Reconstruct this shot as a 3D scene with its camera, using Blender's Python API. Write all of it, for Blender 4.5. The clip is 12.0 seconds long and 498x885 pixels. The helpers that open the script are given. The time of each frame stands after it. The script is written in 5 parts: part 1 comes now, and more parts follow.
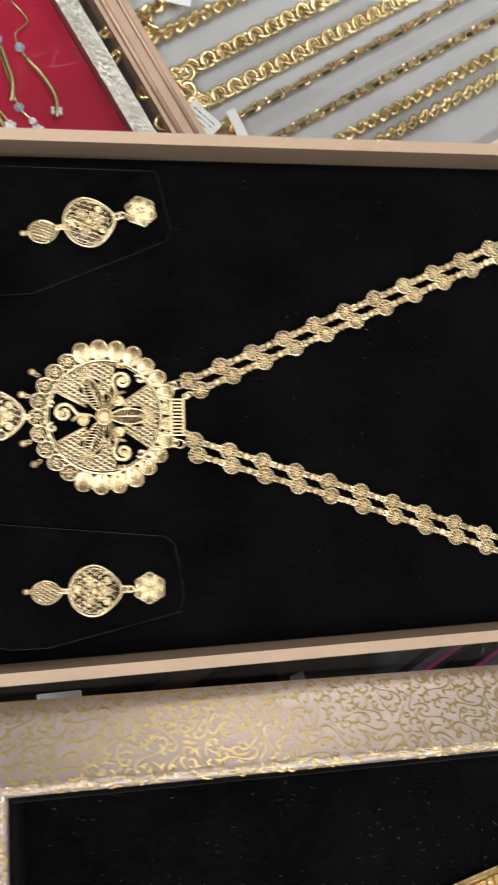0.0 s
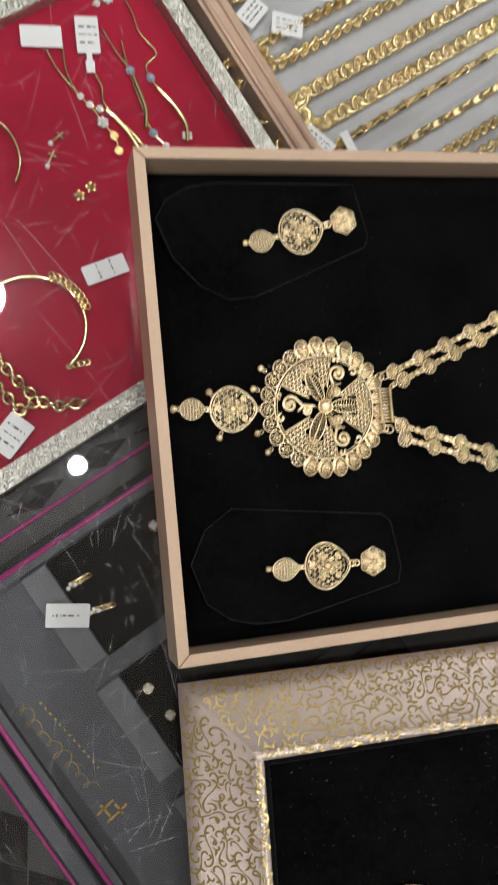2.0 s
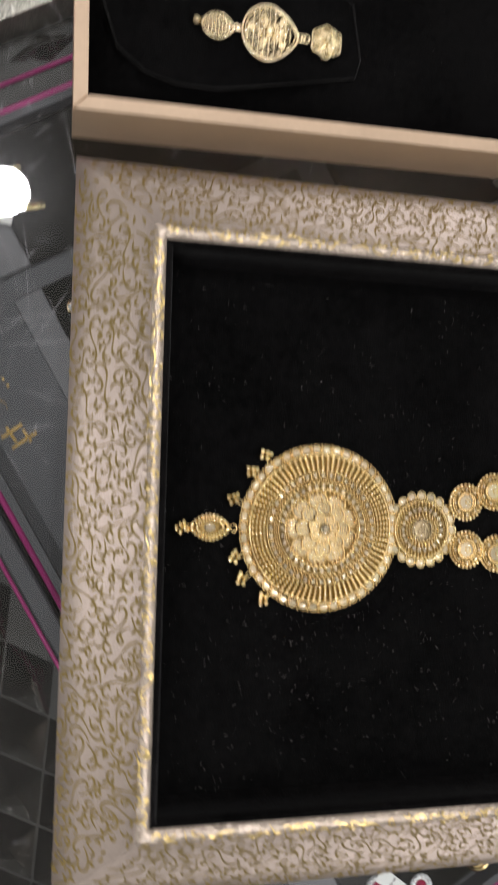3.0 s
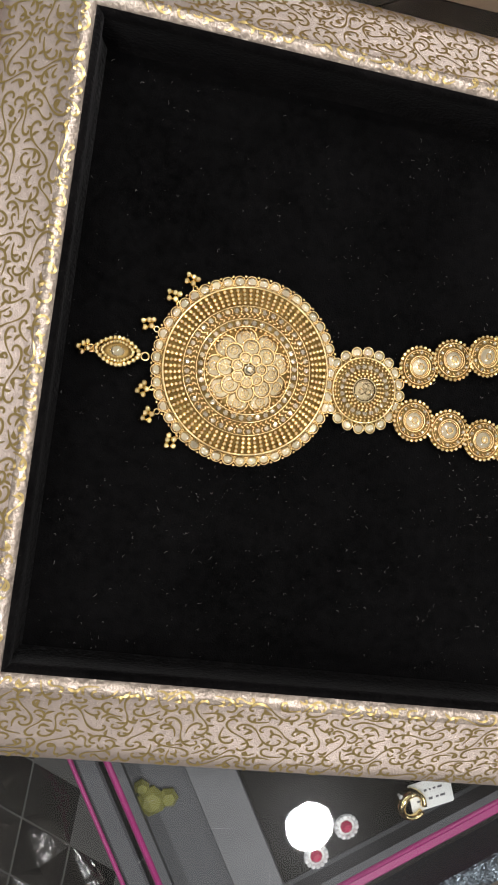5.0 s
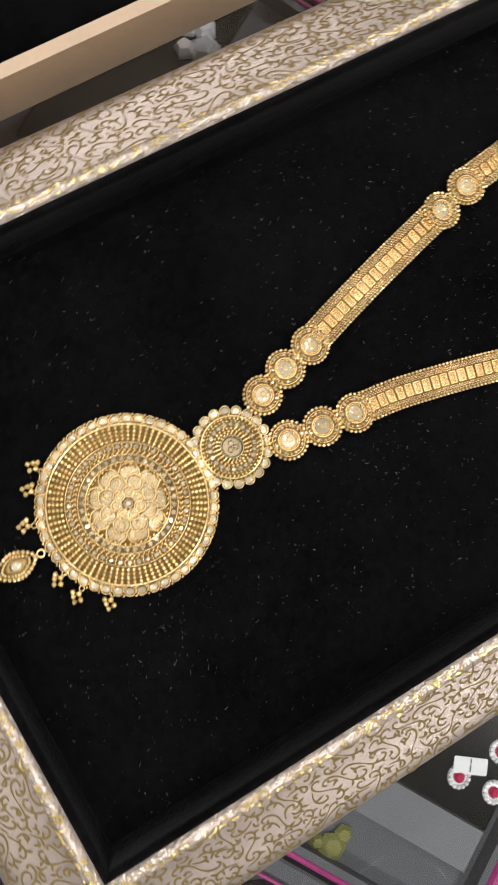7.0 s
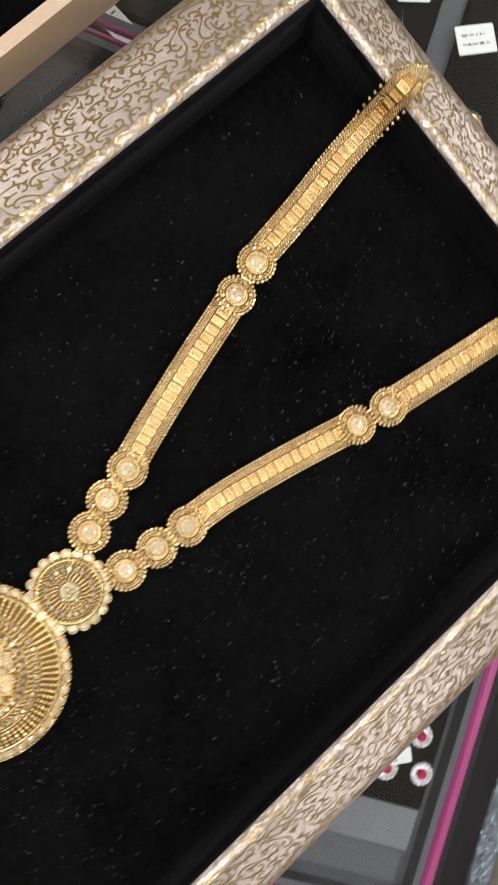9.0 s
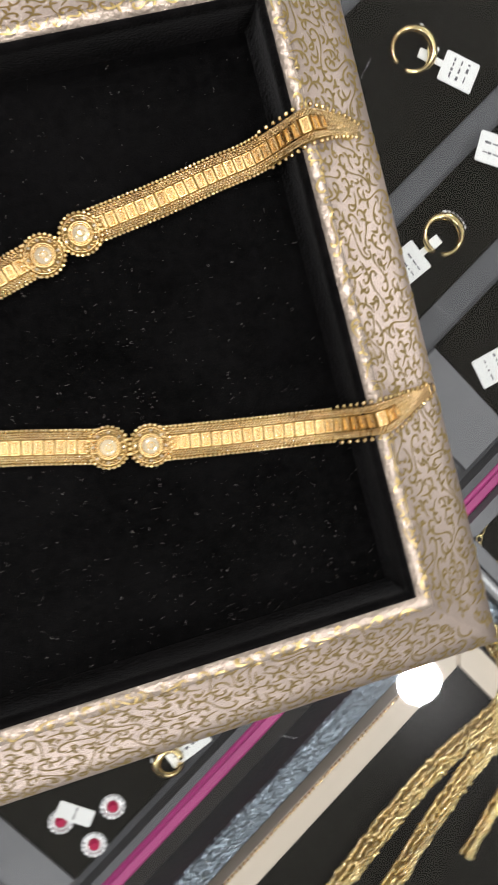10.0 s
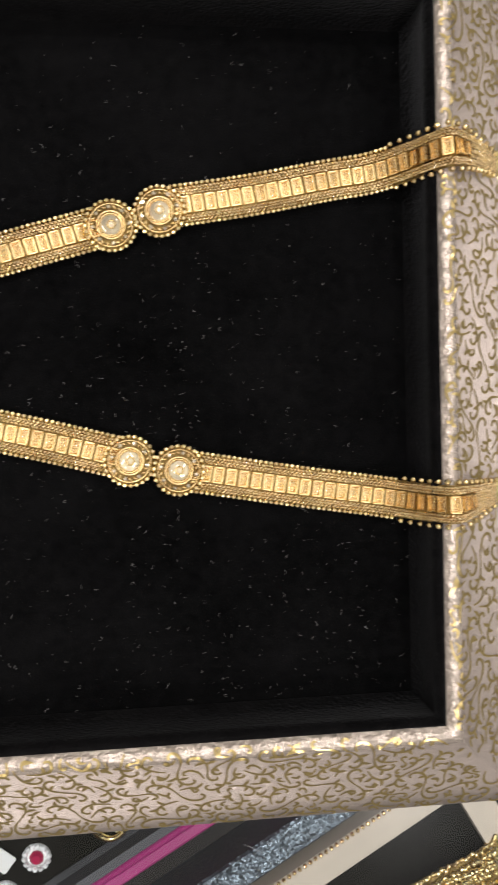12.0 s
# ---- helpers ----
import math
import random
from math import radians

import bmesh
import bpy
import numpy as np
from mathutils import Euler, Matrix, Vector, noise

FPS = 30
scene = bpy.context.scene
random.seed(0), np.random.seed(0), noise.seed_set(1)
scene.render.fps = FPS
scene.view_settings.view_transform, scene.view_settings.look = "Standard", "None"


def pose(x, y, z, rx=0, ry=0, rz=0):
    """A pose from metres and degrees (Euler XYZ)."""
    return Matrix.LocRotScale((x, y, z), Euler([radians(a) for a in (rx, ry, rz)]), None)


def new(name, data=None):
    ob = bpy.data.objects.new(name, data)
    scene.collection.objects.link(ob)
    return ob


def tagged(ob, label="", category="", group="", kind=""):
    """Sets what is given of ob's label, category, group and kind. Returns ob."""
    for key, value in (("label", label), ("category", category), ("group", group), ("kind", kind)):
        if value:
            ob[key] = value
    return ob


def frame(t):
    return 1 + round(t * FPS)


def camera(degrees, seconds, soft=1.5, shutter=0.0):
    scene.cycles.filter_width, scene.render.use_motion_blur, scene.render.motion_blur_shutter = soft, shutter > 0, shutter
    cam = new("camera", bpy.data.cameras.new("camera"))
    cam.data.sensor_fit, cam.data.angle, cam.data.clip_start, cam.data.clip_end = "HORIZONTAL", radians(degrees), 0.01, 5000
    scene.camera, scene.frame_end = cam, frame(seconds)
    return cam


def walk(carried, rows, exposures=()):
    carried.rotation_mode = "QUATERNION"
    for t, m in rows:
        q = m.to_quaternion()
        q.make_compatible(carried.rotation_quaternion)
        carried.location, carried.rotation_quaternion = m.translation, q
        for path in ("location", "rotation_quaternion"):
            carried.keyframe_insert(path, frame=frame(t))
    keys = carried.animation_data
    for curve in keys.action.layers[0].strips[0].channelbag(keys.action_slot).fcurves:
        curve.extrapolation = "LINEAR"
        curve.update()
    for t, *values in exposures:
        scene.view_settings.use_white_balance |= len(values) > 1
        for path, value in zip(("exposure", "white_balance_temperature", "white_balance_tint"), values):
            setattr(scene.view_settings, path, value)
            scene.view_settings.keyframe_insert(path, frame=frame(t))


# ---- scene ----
cam = camera(34.0, 12.0, soft=1.8, shutter=0.45)
# seconds, eye, turn about x, y, z; the counter's box lies at the origin
PATH = [
    (0, 0.0267, 0.0927, 0.2542, 2.76, -10.89, -1.56),
    (0.5, -0.0254, 0.0913, 0.2569, 4.27, -13.95, -0.99),
    (1, -0.0481, 0.0903, 0.2648, 4.39, -13.06, -0.52),
    (1.5, -0.0616, 0.0908, 0.2861, 5.04, -13.77, -2.01),
    (2, -0.0650, 0.0831, 0.2582, 5.16, -14.42, -4.46),
    (2.5, -0.0385, 0.0037, 0.2305, 3.63, -13.22, -4.30),
    (3, -0.0264, -0.0628, 0.2125, 1.99, -13.38, 1.50),
    (3.5, -0.0134, -0.0928, 0.2060, 1.79, -13.55, 6.38),
    (5.5, 0.0176, -0.1012, 0.1878, -0.19, -10.43, 7.97),
    (6, 0.0247, -0.1011, 0.1938, 2.27, -9.69, -4.23),
    (6.5, 0.0333, -0.0936, 0.2001, 5.20, -8.83, -18.46),
    (8.5, 0.0947, -0.0529, 0.2133, 1.64, -10.03, -44.54),
    (9, 0.1110, -0.0517, 0.2103, 0.10, -10.95, -41.49),
    (9.5, 0.1462, -0.0810, 0.2023, -0.99, -9.72, -25.66),
    (10, 0.1762, -0.0875, 0.1965, -2.62, -9.00, -15.16),
    (10.5, 0.1951, -0.0835, 0.1820, -1.73, -8.91, -7.44),
    (11, 0.1986, -0.0853, 0.1723, -1.39, -8.39, -2.76),
    (11.5, 0.1915, -0.0881, 0.1680, -1.39, -7.16, -1.60),
    (12, 0.1762, -0.0884, 0.1635, -1.58, -6.57, -1.44),
]
walk(cam, [(t, pose(x, y, z, rx, ry, rz)) for t, x, y, z, rx, ry, rz in PATH], exposures=[(0, -0.06), (0.5, -0.18), (1.5, -0.20), (2.5, -0.18), (3.5, -0.02), (5.5, 0.06), (8.5, 0.24), (10, 0.25), (11, 0.13), (12, 0.08)])

# ---------------------------------------------------------------- light
world = bpy.data.worlds.new("shop_air")
scene.world = world
world.use_nodes = True
world.node_tree.nodes["Background"].inputs[0].default_value = (1.0, 0.95, 0.88, 1)
world.node_tree.nodes["Background"].inputs[1].default_value = 0.02

CEILING = 2.2
# ceiling downlights: x, y, radius, watts; the last five are unseen, added for light
DOWNLIGHTS = [(-0.20, 0.745, 0.075, 17), (0.845, -1.175, 0.075, 17), (0.055, 0.225, 0.028, 5),
              (1.75, 1.25, 0.075, 17), (-1.35, -0.45, 0.075, 17), (-0.75, -1.75, 0.075, 17),
              (0.5, 2.5, 0.075, 17), (2.3, -0.35, 0.075, 17)]
for x, y, r, watts in DOWNLIGHTS:
    d = bpy.data.lights.new("downlight_glow", "AREA")
    d.shape, d.size, d.energy, d.color = "DISK", 2 * r, watts, (0.985, 0.96, 0.985)
    o = new("downlight_glow", d)
    o.matrix_world = pose(x, y, CEILING - 0.012)


# ---------------------------------------------------------------- materials
def material(name, colour, rough=0.5, metal=0.0, vary=0.15, scale=300.0, bump=0.0, bump_scale=900.0, sheen=0.0,
             spec=0.5, colour2=None, coat=0.0, transmission=0.0, ior=1.45, per_piece=0.0, bump_dist=0.0004):
    m = bpy.data.materials.new(name)
    m.use_nodes = True
    n, l = m.node_tree.nodes, m.node_tree.links
    b = n["Principled BSDF"]
    b.inputs["Roughness"].default_value = rough
    b.inputs["Metallic"].default_value = metal
    b.inputs["Specular IOR Level"].default_value = spec
    b.inputs["IOR"].default_value = ior
    b.inputs["Coat Weight"].default_value = coat
    b.inputs["Transmission Weight"].default_value = transmission
    if sheen:
        b.inputs["Sheen Weight"].default_value = sheen
        b.inputs["Sheen Roughness"].default_value = 0.35
    tc = n.new("ShaderNodeTexCoord")
    noise1 = n.new("ShaderNodeTexNoise")
    noise1.inputs["Scale"].default_value = scale
    noise1.inputs["Detail"].default_value = 6
    noise2 = n.new("ShaderNodeTexNoise")
    noise2.inputs["Scale"].default_value = scale / 14
    l.new(tc.outputs["Object"], noise1.inputs["Vector"])
    l.new(tc.outputs["Object"], noise2.inputs["Vector"])
    add = n.new("ShaderNodeMath")
    add.operation = "ADD"
    l.new(noise1.outputs[0], add.inputs[0])
    l.new(noise2.outputs[0], add.inputs[1])
    ramp = n.new("ShaderNodeMapRange")
    ramp.inputs[1].default_value, ramp.inputs[2].default_value = 0.6, 1.4
    l.new(add.outputs[0], ramp.inputs[0])
    mix = n.new("ShaderNodeMix")
    mix.data_type = "RGBA"
    c2 = colour2 or tuple(min(1, c * (1 + vary)) for c in colour)
    mix.inputs[6].default_value = (*[c * (1 - vary) for c in colour], 1)
    mix.inputs[7].default_value = (*c2, 1)
    l.new(ramp.outputs[0], mix.inputs[0])
    out = mix.outputs[2]
    if per_piece:
        info = n.new("ShaderNodeObjectInfo")
        hsv = n.new("ShaderNodeHueSaturation")
        mr = n.new("ShaderNodeMapRange")
        mr.inputs[3].default_value, mr.inputs[4].default_value = 1 - per_piece, 1 + per_piece
        l.new(info.outputs["Random"], mr.inputs[0])
        l.new(mr.outputs[0], hsv.inputs["Value"])
        l.new(out, hsv.inputs["Color"])
        out = hsv.outputs[0]
    l.new(out, b.inputs["Base Color"])
    if bump:
        nb = n.new("ShaderNodeTexNoise")
        nb.inputs["Scale"].default_value = bump_scale
        nb.inputs["Detail"].default_value = 4
        l.new(tc.outputs["Object"], nb.inputs["Vector"])
        bp = n.new("ShaderNodeBump")
        bp.inputs["Strength"].default_value = bump
        bp.inputs["Distance"].default_value = bump_dist
        l.new(nb.outputs[0], bp.inputs["Height"])
        l.new(bp.outputs[0], b.inputs["Normal"])
    return m


def glitter(name, colour, scale, metal=0.9, rough=0.3, strength=0.9):
    """Small facets that each lean their own way."""
    m = bpy.data.materials.new(name)
    m.use_nodes = True
    n, l = m.node_tree.nodes, m.node_tree.links
    b = n["Principled BSDF"]
    tc = n.new("ShaderNodeTexCoord")
    v = n.new("ShaderNodeTexVoronoi")
    v.inputs["Scale"].default_value = scale
    l.new(tc.outputs["Object"], v.inputs["Vector"])
    geo = n.new("ShaderNodeNewGeometry")
    sub = n.new("ShaderNodeVectorMath")
    sub.operation = "SUBTRACT"
    sub.inputs[1].default_value = (0.5, 0.5, 0.5)
    l.new(v.outputs["Color"], sub.inputs[0])
    sc = n.new("ShaderNodeVectorMath")
    sc.operation = "SCALE"
    sc.inputs["Scale"].default_value = strength
    l.new(sub.outputs[0], sc.inputs[0])
    ad = n.new("ShaderNodeVectorMath")
    l.new(sc.outputs[0], ad.inputs[0])
    l.new(geo.outputs["Normal"], ad.inputs[1])
    nm = n.new("ShaderNodeVectorMath")
    nm.operation = "NORMALIZE"
    l.new(ad.outputs[0], nm.inputs[0])
    l.new(nm.outputs[0], b.inputs["Normal"])
    hsv = n.new("ShaderNodeMix")
    hsv.data_type = "RGBA"
    hsv.inputs[6].default_value = (*[c * 0.6 for c in colour], 1)
    hsv.inputs[7].default_value = (*[min(1, c * 1.25) for c in colour], 1)
    sep = n.new("ShaderNodeSeparateColor")
    l.new(v.outputs["Color"], sep.inputs[0])
    l.new(sep.outputs[2], hsv.inputs[0])
    l.new(hsv.outputs[2], b.inputs["Base Color"])
    b.inputs["Metallic"].default_value = metal
    b.inputs["Roughness"].default_value = rough
    return m


def clear_glass(name):
    """Clear counter glass: lets the light through, mirrors by Fresnel."""
    m = bpy.data.materials.new(name)
    m.use_nodes = True
    n, l = m.node_tree.nodes, m.node_tree.links
    n.remove(n["Principled BSDF"])
    tr = n.new("ShaderNodeBsdfTransparent")
    tr.inputs[0].default_value = (0.93, 0.97, 0.95, 1)
    gl = n.new("ShaderNodeBsdfGlossy")
    gl.inputs["Roughness"].default_value = 0.0
    haze = n.new("ShaderNodeBsdfGlossy")
    haze.inputs["Roughness"].default_value = 0.20
    worn = n.new("ShaderNodeMixShader")
    worn.inputs[0].default_value = 0.04
    l.new(gl.outputs[0], worn.inputs[1])
    l.new(haze.outputs[0], worn.inputs[2])
    fr = n.new("ShaderNodeFresnel")
    fr.inputs["IOR"].default_value = 1.66
    mx = n.new("ShaderNodeMixShader")
    l.new(fr.outputs[0], mx.inputs[0])
    l.new(tr.outputs[0], mx.inputs[1])
    l.new(worn.outputs[0], mx.inputs[2])
    l.new(mx.outputs[0], n["Material Output"].inputs["Surface"])
    return m


GOLD = material("yellow_gold", (0.92, 0.66, 0.31), 0.26, 1.0, 0.12, 900, 0.35, 2500)
GOLD_BEAD = material("bright_gold_beads", (0.95, 0.74, 0.38), 0.17, 1.0, 0.10, 900)
GOLD_PALE = material("pale_filigree_gold", (0.95, 0.78, 0.49), 0.20, 1.0, 0.10, 1500, 0.25, 3500)
# gold darkened to stand for shade between beads; also prints the tray mark
GOLD_DARK = material("gap_shade_and_print_gold", (0.34, 0.23, 0.08), 0.38, 0.9, 0.25, 1200, 0.5, 3000)
GOLD_SATIN = material("rough_cut_gold", (0.92, 0.68, 0.36), 0.20, 1.0, 0.15, 2500, 0.9, 2600)
STONE_MIRROR = material("foiled_polki_stone", (0.76, 0.66, 0.45), 0.07, 0.8, 0.10, 700, coat=0.7, per_piece=0.2, bump=0.25, bump_scale=1500)
PETAL_FOIL = material("gold_foiled_petal", (0.46, 0.37, 0.215), 0.17, 0.9, 0.12, 900, 0.5, 2200, coat=0.5, per_piece=0.15)
LIP_FOIL = material("shiny_champagne_lip", (0.62, 0.53, 0.44), 0.25, 0.6, 0.15, 900, 1.0, 650, bump_dist=0.0009)
VELVET_EDGE = material("worn_velvet_edge", (0.030, 0.029, 0.028), 0.9, 0.0, 0.7, 400, sheen=0.1, spec=0.1)
WHITE_GEM = material("white_gem", (0.90, 0.91, 0.93), 0.05, 0.15, 0.10, 900, coat=1.0, per_piece=0.2)
BLUE_GEM = material("pale_blue_gem", (0.48, 0.60, 0.74), 0.06, 0.4, 0.15, 900, coat=1.0)
RUBY = material("ruby_red_stone", (0.45, 0.01, 0.07), 0.06, 0.0, 0.2, 900, coat=1.0)
VELVET = material("black_velvet", (0.0026, 0.0025, 0.0025), 0.95, 0.0, 0.8, 500, 0.6, 2600, sheen=0.020, spec=0.05)
VELVET_WALL = material("black_velvet_pile", (0.0045, 0.0042, 0.0042), 0.95, 0.0, 0.8, 300, 0.9, 1200, sheen=0.045, spec=0.05)
LINT = material("lint", (0.22, 0.21, 0.20), 0.9)
CHAMPAGNE = material("champagne_paper", (0.47, 0.345, 0.235), 0.42, 0.25, 0.07, 700, 0.25, 3000)
EMBOSSED = material("embossed_champagne_paper", (0.525, 0.440, 0.375), 0.33, 0.35, 0.08, 1400, 0.7, 2300)
SCROLL = material("gold_foil_scrolls", (0.50, 0.38, 0.15), 0.30, 0.8, 0.15, 600)
RED = material("crimson_velvet", (0.36, 0.006, 0.032), 0.85, 0.0, 0.16, 120, 0.3, 1500, sheen=0.05, spec=0.1)
SILVER_GLITTER = glitter("silver_glitter", (0.60, 0.58, 0.51), 1900, rough=0.4, strength=0.75)
SILVER_STRIP = glitter("blue_silver_glitter", (0.15, 0.18, 0.21), 1300, rough=0.35, strength=0.7)
GREY_TRAY = material("slate_grey_tray", (0.075, 0.077, 0.084), 0.6, 0.0, 0.12, 250, 0.2, 1800)
GREY_LIGHT = material("grey_suede", (0.155, 0.157, 0.165), 0.75, 0.0, 0.12, 250, 0.25, 1800)
BLACK_PAD = material("black_suede_pad", (0.0048, 0.0050, 0.0036), 0.85, 0.0, 0.4, 200, 0.3, 1500, spec=0.1)
PINK = material("magenta_piping", (0.36, 0.035, 0.17), 0.4, 0.0, 0.15, 300)
CREAM = material("cream_rail", (0.53, 0.455, 0.37), 0.5, 0.0, 0.08, 200, 0.1, 900)
WHITE_CLOTH = material("white_satin", (0.43, 0.43, 0.435), 0.55, 0.0, 0.05, 150, 0.25, 700)
PAPER = material("white_paper_tag", (0.80, 0.80, 0.78), 0.6, 0.0, 0.04, 300)
INK = material("black_ink", (0.10, 0.10, 0.11), 0.7)
ROSE_BAR = material("rose_gold_edge", (0.52, 0.35, 0.25), 0.35, 0.35, 0.10, 300, 0.15, 1200)
DARK_FLOOR = material("dark_case_bottom", (0.022, 0.021, 0.019), 0.5, 0.0, 0.5, 25)
RAIL = material("pale_metal_rail", (0.42, 0.42, 0.43), 0.4, 0.3, 0.08, 200)
SCRATCH = material("worn_glass_scratch", (0.36, 0.36, 0.37), 0.5)
GLASS = clear_glass("counter_glass")
GLASS_UNDER = bpy.data.materials.new("counter_glass_underside")
GLASS_UNDER.use_nodes = True
GLASS_UNDER.node_tree.nodes.remove(GLASS_UNDER.node_tree.nodes["Principled BSDF"])
GLASS_UNDER.node_tree.links.new(GLASS_UNDER.node_tree.nodes.new("ShaderNodeBsdfTransparent").outputs[0], GLASS_UNDER.node_tree.nodes["Material Output"].inputs["Surface"])
WALL = material("shop_wall_paint", (0.74, 0.72, 0.68), 0.7, 0.0, 0.05, 4)
CEIL = material("ceiling_paint", (0.84, 0.83, 0.81), 0.8, 0.0, 0.03, 4)
SHOP_FLOOR = material("shop_floor_tile", (0.50, 0.47, 0.43), 0.3, 0.0, 0.1, 3)
TRIM = material("lamp_trim", (0.75, 0.75, 0.74), 0.35, 0.4)
YELLOW_GEM = material("lime_citrine", (0.24, 0.235, 0.075), 0.1, 0.1, 0.2, 500, coat=1.0)


# ---------------------------------------------------------------- mesh tools
class Shape:
    """Collects vertices and faces; each call adds one closed piece."""

    def __init__(self):
        self.v, self.f, self.smooth = [], [], []

    def add(self, verts, faces, smooth=True, m=None):
        o = len(self.v)
        self.v += [tuple(m @ Vector(p)) for p in verts] if m is not None else [tuple(p) for p in verts]
        self.f += [tuple(i + o for i in q) for q in faces]
        self.smooth += [smooth] * len(faces)
        return self

    def ball(self, c, r, seg=8, rings=5, squash=1.0, m=None):
        v, f = [(c[0], c[1], c[2] - r * squash)], []
        for i in range(1, rings):
            a = math.pi * i / rings - math.pi / 2
            for j in range(seg):
                b = 2 * math.pi * j / seg
                v.append((c[0] + r * math.cos(a) * math.cos(b), c[1] + r * math.cos(a) * math.sin(b), c[2] + r * squash * math.sin(a)))
        v.append((c[0], c[1], c[2] + r * squash))
        top = len(v) - 1
        for j in range(seg):
            k = (j + 1) % seg
            f.append((0, 1 + k, 1 + j))
            for i in range(rings - 2):
                p, q = 1 + i * seg, 1 + (i + 1) * seg
                f.append((p + j, p + k, q + k, q + j))
            p = 1 + (rings - 2) * seg
            f.append((p + j, p + k, top))
        return self.add(v, f, True, m)

    def tube(self, path, r, seg=6, closed=False, flat=1.0, m=None):
        """A tube along a path; r may be a list. flat squeezes it in z."""
        pts = [Vector(p) for p in path]
        n = len(pts)
        rs = r if isinstance(r, (list, tuple)) else [r] * n
        v, f = [], []
        for i, p in enumerate(pts):
            a = pts[(i - 1) % n] if closed or i else pts[0]
            b = pts[(i + 1) % n] if closed or i < n - 1 else pts[-1]
            d = (b - a).normalized() if (b - a).length > 1e-9 else Vector((1, 0, 0))
            up = Vector((0, 0, 1)) if abs(d.z) < 0.95 else Vector((1, 0, 0))
            s = d.cross(up).normalized()
            u = s.cross(d)
            for j in range(seg):
                t = 2 * math.pi * j / seg
                v.append(p + s * (rs[i] * math.cos(t)) + u * (rs[i] * flat * math.sin(t)))
        for i in range(n if closed else n - 1):
            p, q = i * seg, ((i + 1) % n) * seg
            for j in range(seg):
                k = (j + 1) % seg
                f.append((p + j, q + j, q + k, p + k))
        if not closed:
            f.append(tuple(range(seg)))
            f.append(tuple(reversed(range((n - 1) * seg, n * seg))))
        return self.add(v, f, True, m)

    def ring(self, c, R, r, n=24, seg=6, sx=1.0, sy=1.0, flat=1.0, m=None):
        return self.tube([(c[0] + R * sx * math.cos(2 * math.pi * i / n), c[1] + R * sy * math.sin(2 * math.pi * i / n), c[2])
                          for i in range(n)], r, seg, True, flat, m)

    def slab(self, outline, z0, z1, m=None, bevel=0.0):
        """An outline (anticlockwise) raised from z0 to z1, with its top edge cut by bevel."""
        n = len(outline)
        cx, cy = sum(p[0] for p in outline) / n, sum(p[1] for p in outline) / n

        def inset(p, d):
            w = Vector((p[0] - cx, p[1] - cy))
            k = max(0.0, 1 - d / max(w.length, 1e-9))
            return (cx + w.x * k, cy + w.y * k)
        rows = [[(x, y, z0) for x, y in outline]]
        if bevel:
            rows += [[(x, y, z1 - bevel) for x, y in outline], [(*inset(p, bevel), z1) for p in outline]]
        else:
            rows += [[(x, y, z1) for x, y in outline]]
        v, f = [p for r in rows for p in r], []
        for i in range(len(rows) - 1):
            for j in range(n):
                k = (j + 1) % n
                f.append((i * n + j, i * n + k, (i + 1) * n + k, (i + 1) * n + j))
        f.append(tuple(reversed(range(n))))
        f.append(tuple(range((len(rows) - 1) * n, len(rows) * n)))
        return self.add(v, f, False, m)

    def box(self, x0, x1, y0, y1, z0, z1, bevel=0.0, m=None):
        if not bevel:
            return self.slab([(x0, y0), (x1, y0), (x1, y1), (x0, y1)], z0, z1, m)
        b = bevel
        rows = [((x0, x1, y0, y1), z0), ((x0, x1, y0, y1), z1 - b), ((x0 + b, x1 - b, y0 + b, y1 - b), z1)]
        v, f = [], []
        for (a, c, d, e), z in rows:
            v += [(a, d, z), (c, d, z), (c, e, z), (a, e, z)]
        for i in range(2):
            for j in range(4):
                k = (j + 1) % 4
                f.append((i * 4 + j, i * 4 + k, i * 4 + 4 + k, i * 4 + 4 + j))
        f += [(3, 2, 1, 0), (8, 9, 10, 11)]
        return self.add(v, f, False, m)

    def ribbon(self, path, widths, z, m=None):
        """A thin flat leaf or stroke lying at height z."""
        v, f = [], []
        n = len(path)
        for i in range(n):
            a, b = Vector(path[max(0, i - 1)]), Vector(path[min(n - 1, i + 1)])
            d = (b - a).normalized()
            s = Vector((-d.y, d.x)) * (widths[i] / 2)
            p = Vector(path[i])
            v += [(p.x + s.x, p.y + s.y, z), (p.x - s.x, p.y - s.y, z)]
        for i in range(n - 1):
            f.append((2 * i, 2 * i + 1, 2 * i + 3, 2 * i + 2))
        return self.add(v, f, True, m)

    def dome(self, c, r, h, n=20, rings=4, sx=1.0, sy=1.0, base=0.0, m=None):
        """A cabochon: a flat-based dome with a short upright edge."""
        v, f = [], []
        for i in range(rings):
            a = (math.pi / 2) * i / rings
            for j in range(n):
                b = 2 * math.pi * j / n
                v.append((c[0] + r * sx * math.cos(a) * math.cos(b), c[1] + r * sy * math.cos(a) * math.sin(b), c[2] + base + h * math.sin(a)))
        v.append((c[0], c[1], c[2] + base + h))
        o = len(v)
        v += [(c[0] + r * sx * math.cos(2 * math.pi * j / n), c[1] + r * sy * math.sin(2 * math.pi * j / n), c[2]) for j in range(n)]
        for j in range(n):
            k = (j + 1) % n
            for i in range(rings - 1):
                f.append((i * n + j, i * n + k, (i + 1) * n + k, (i + 1) * n + j))
            f.append(((rings - 1) * n + j, (rings - 1) * n + k, rings * n))
            f.append((o + j, o + k, k, j))
        f.append(tuple(reversed(range(o, o + n))))
        return self.add(v, f, True, m)

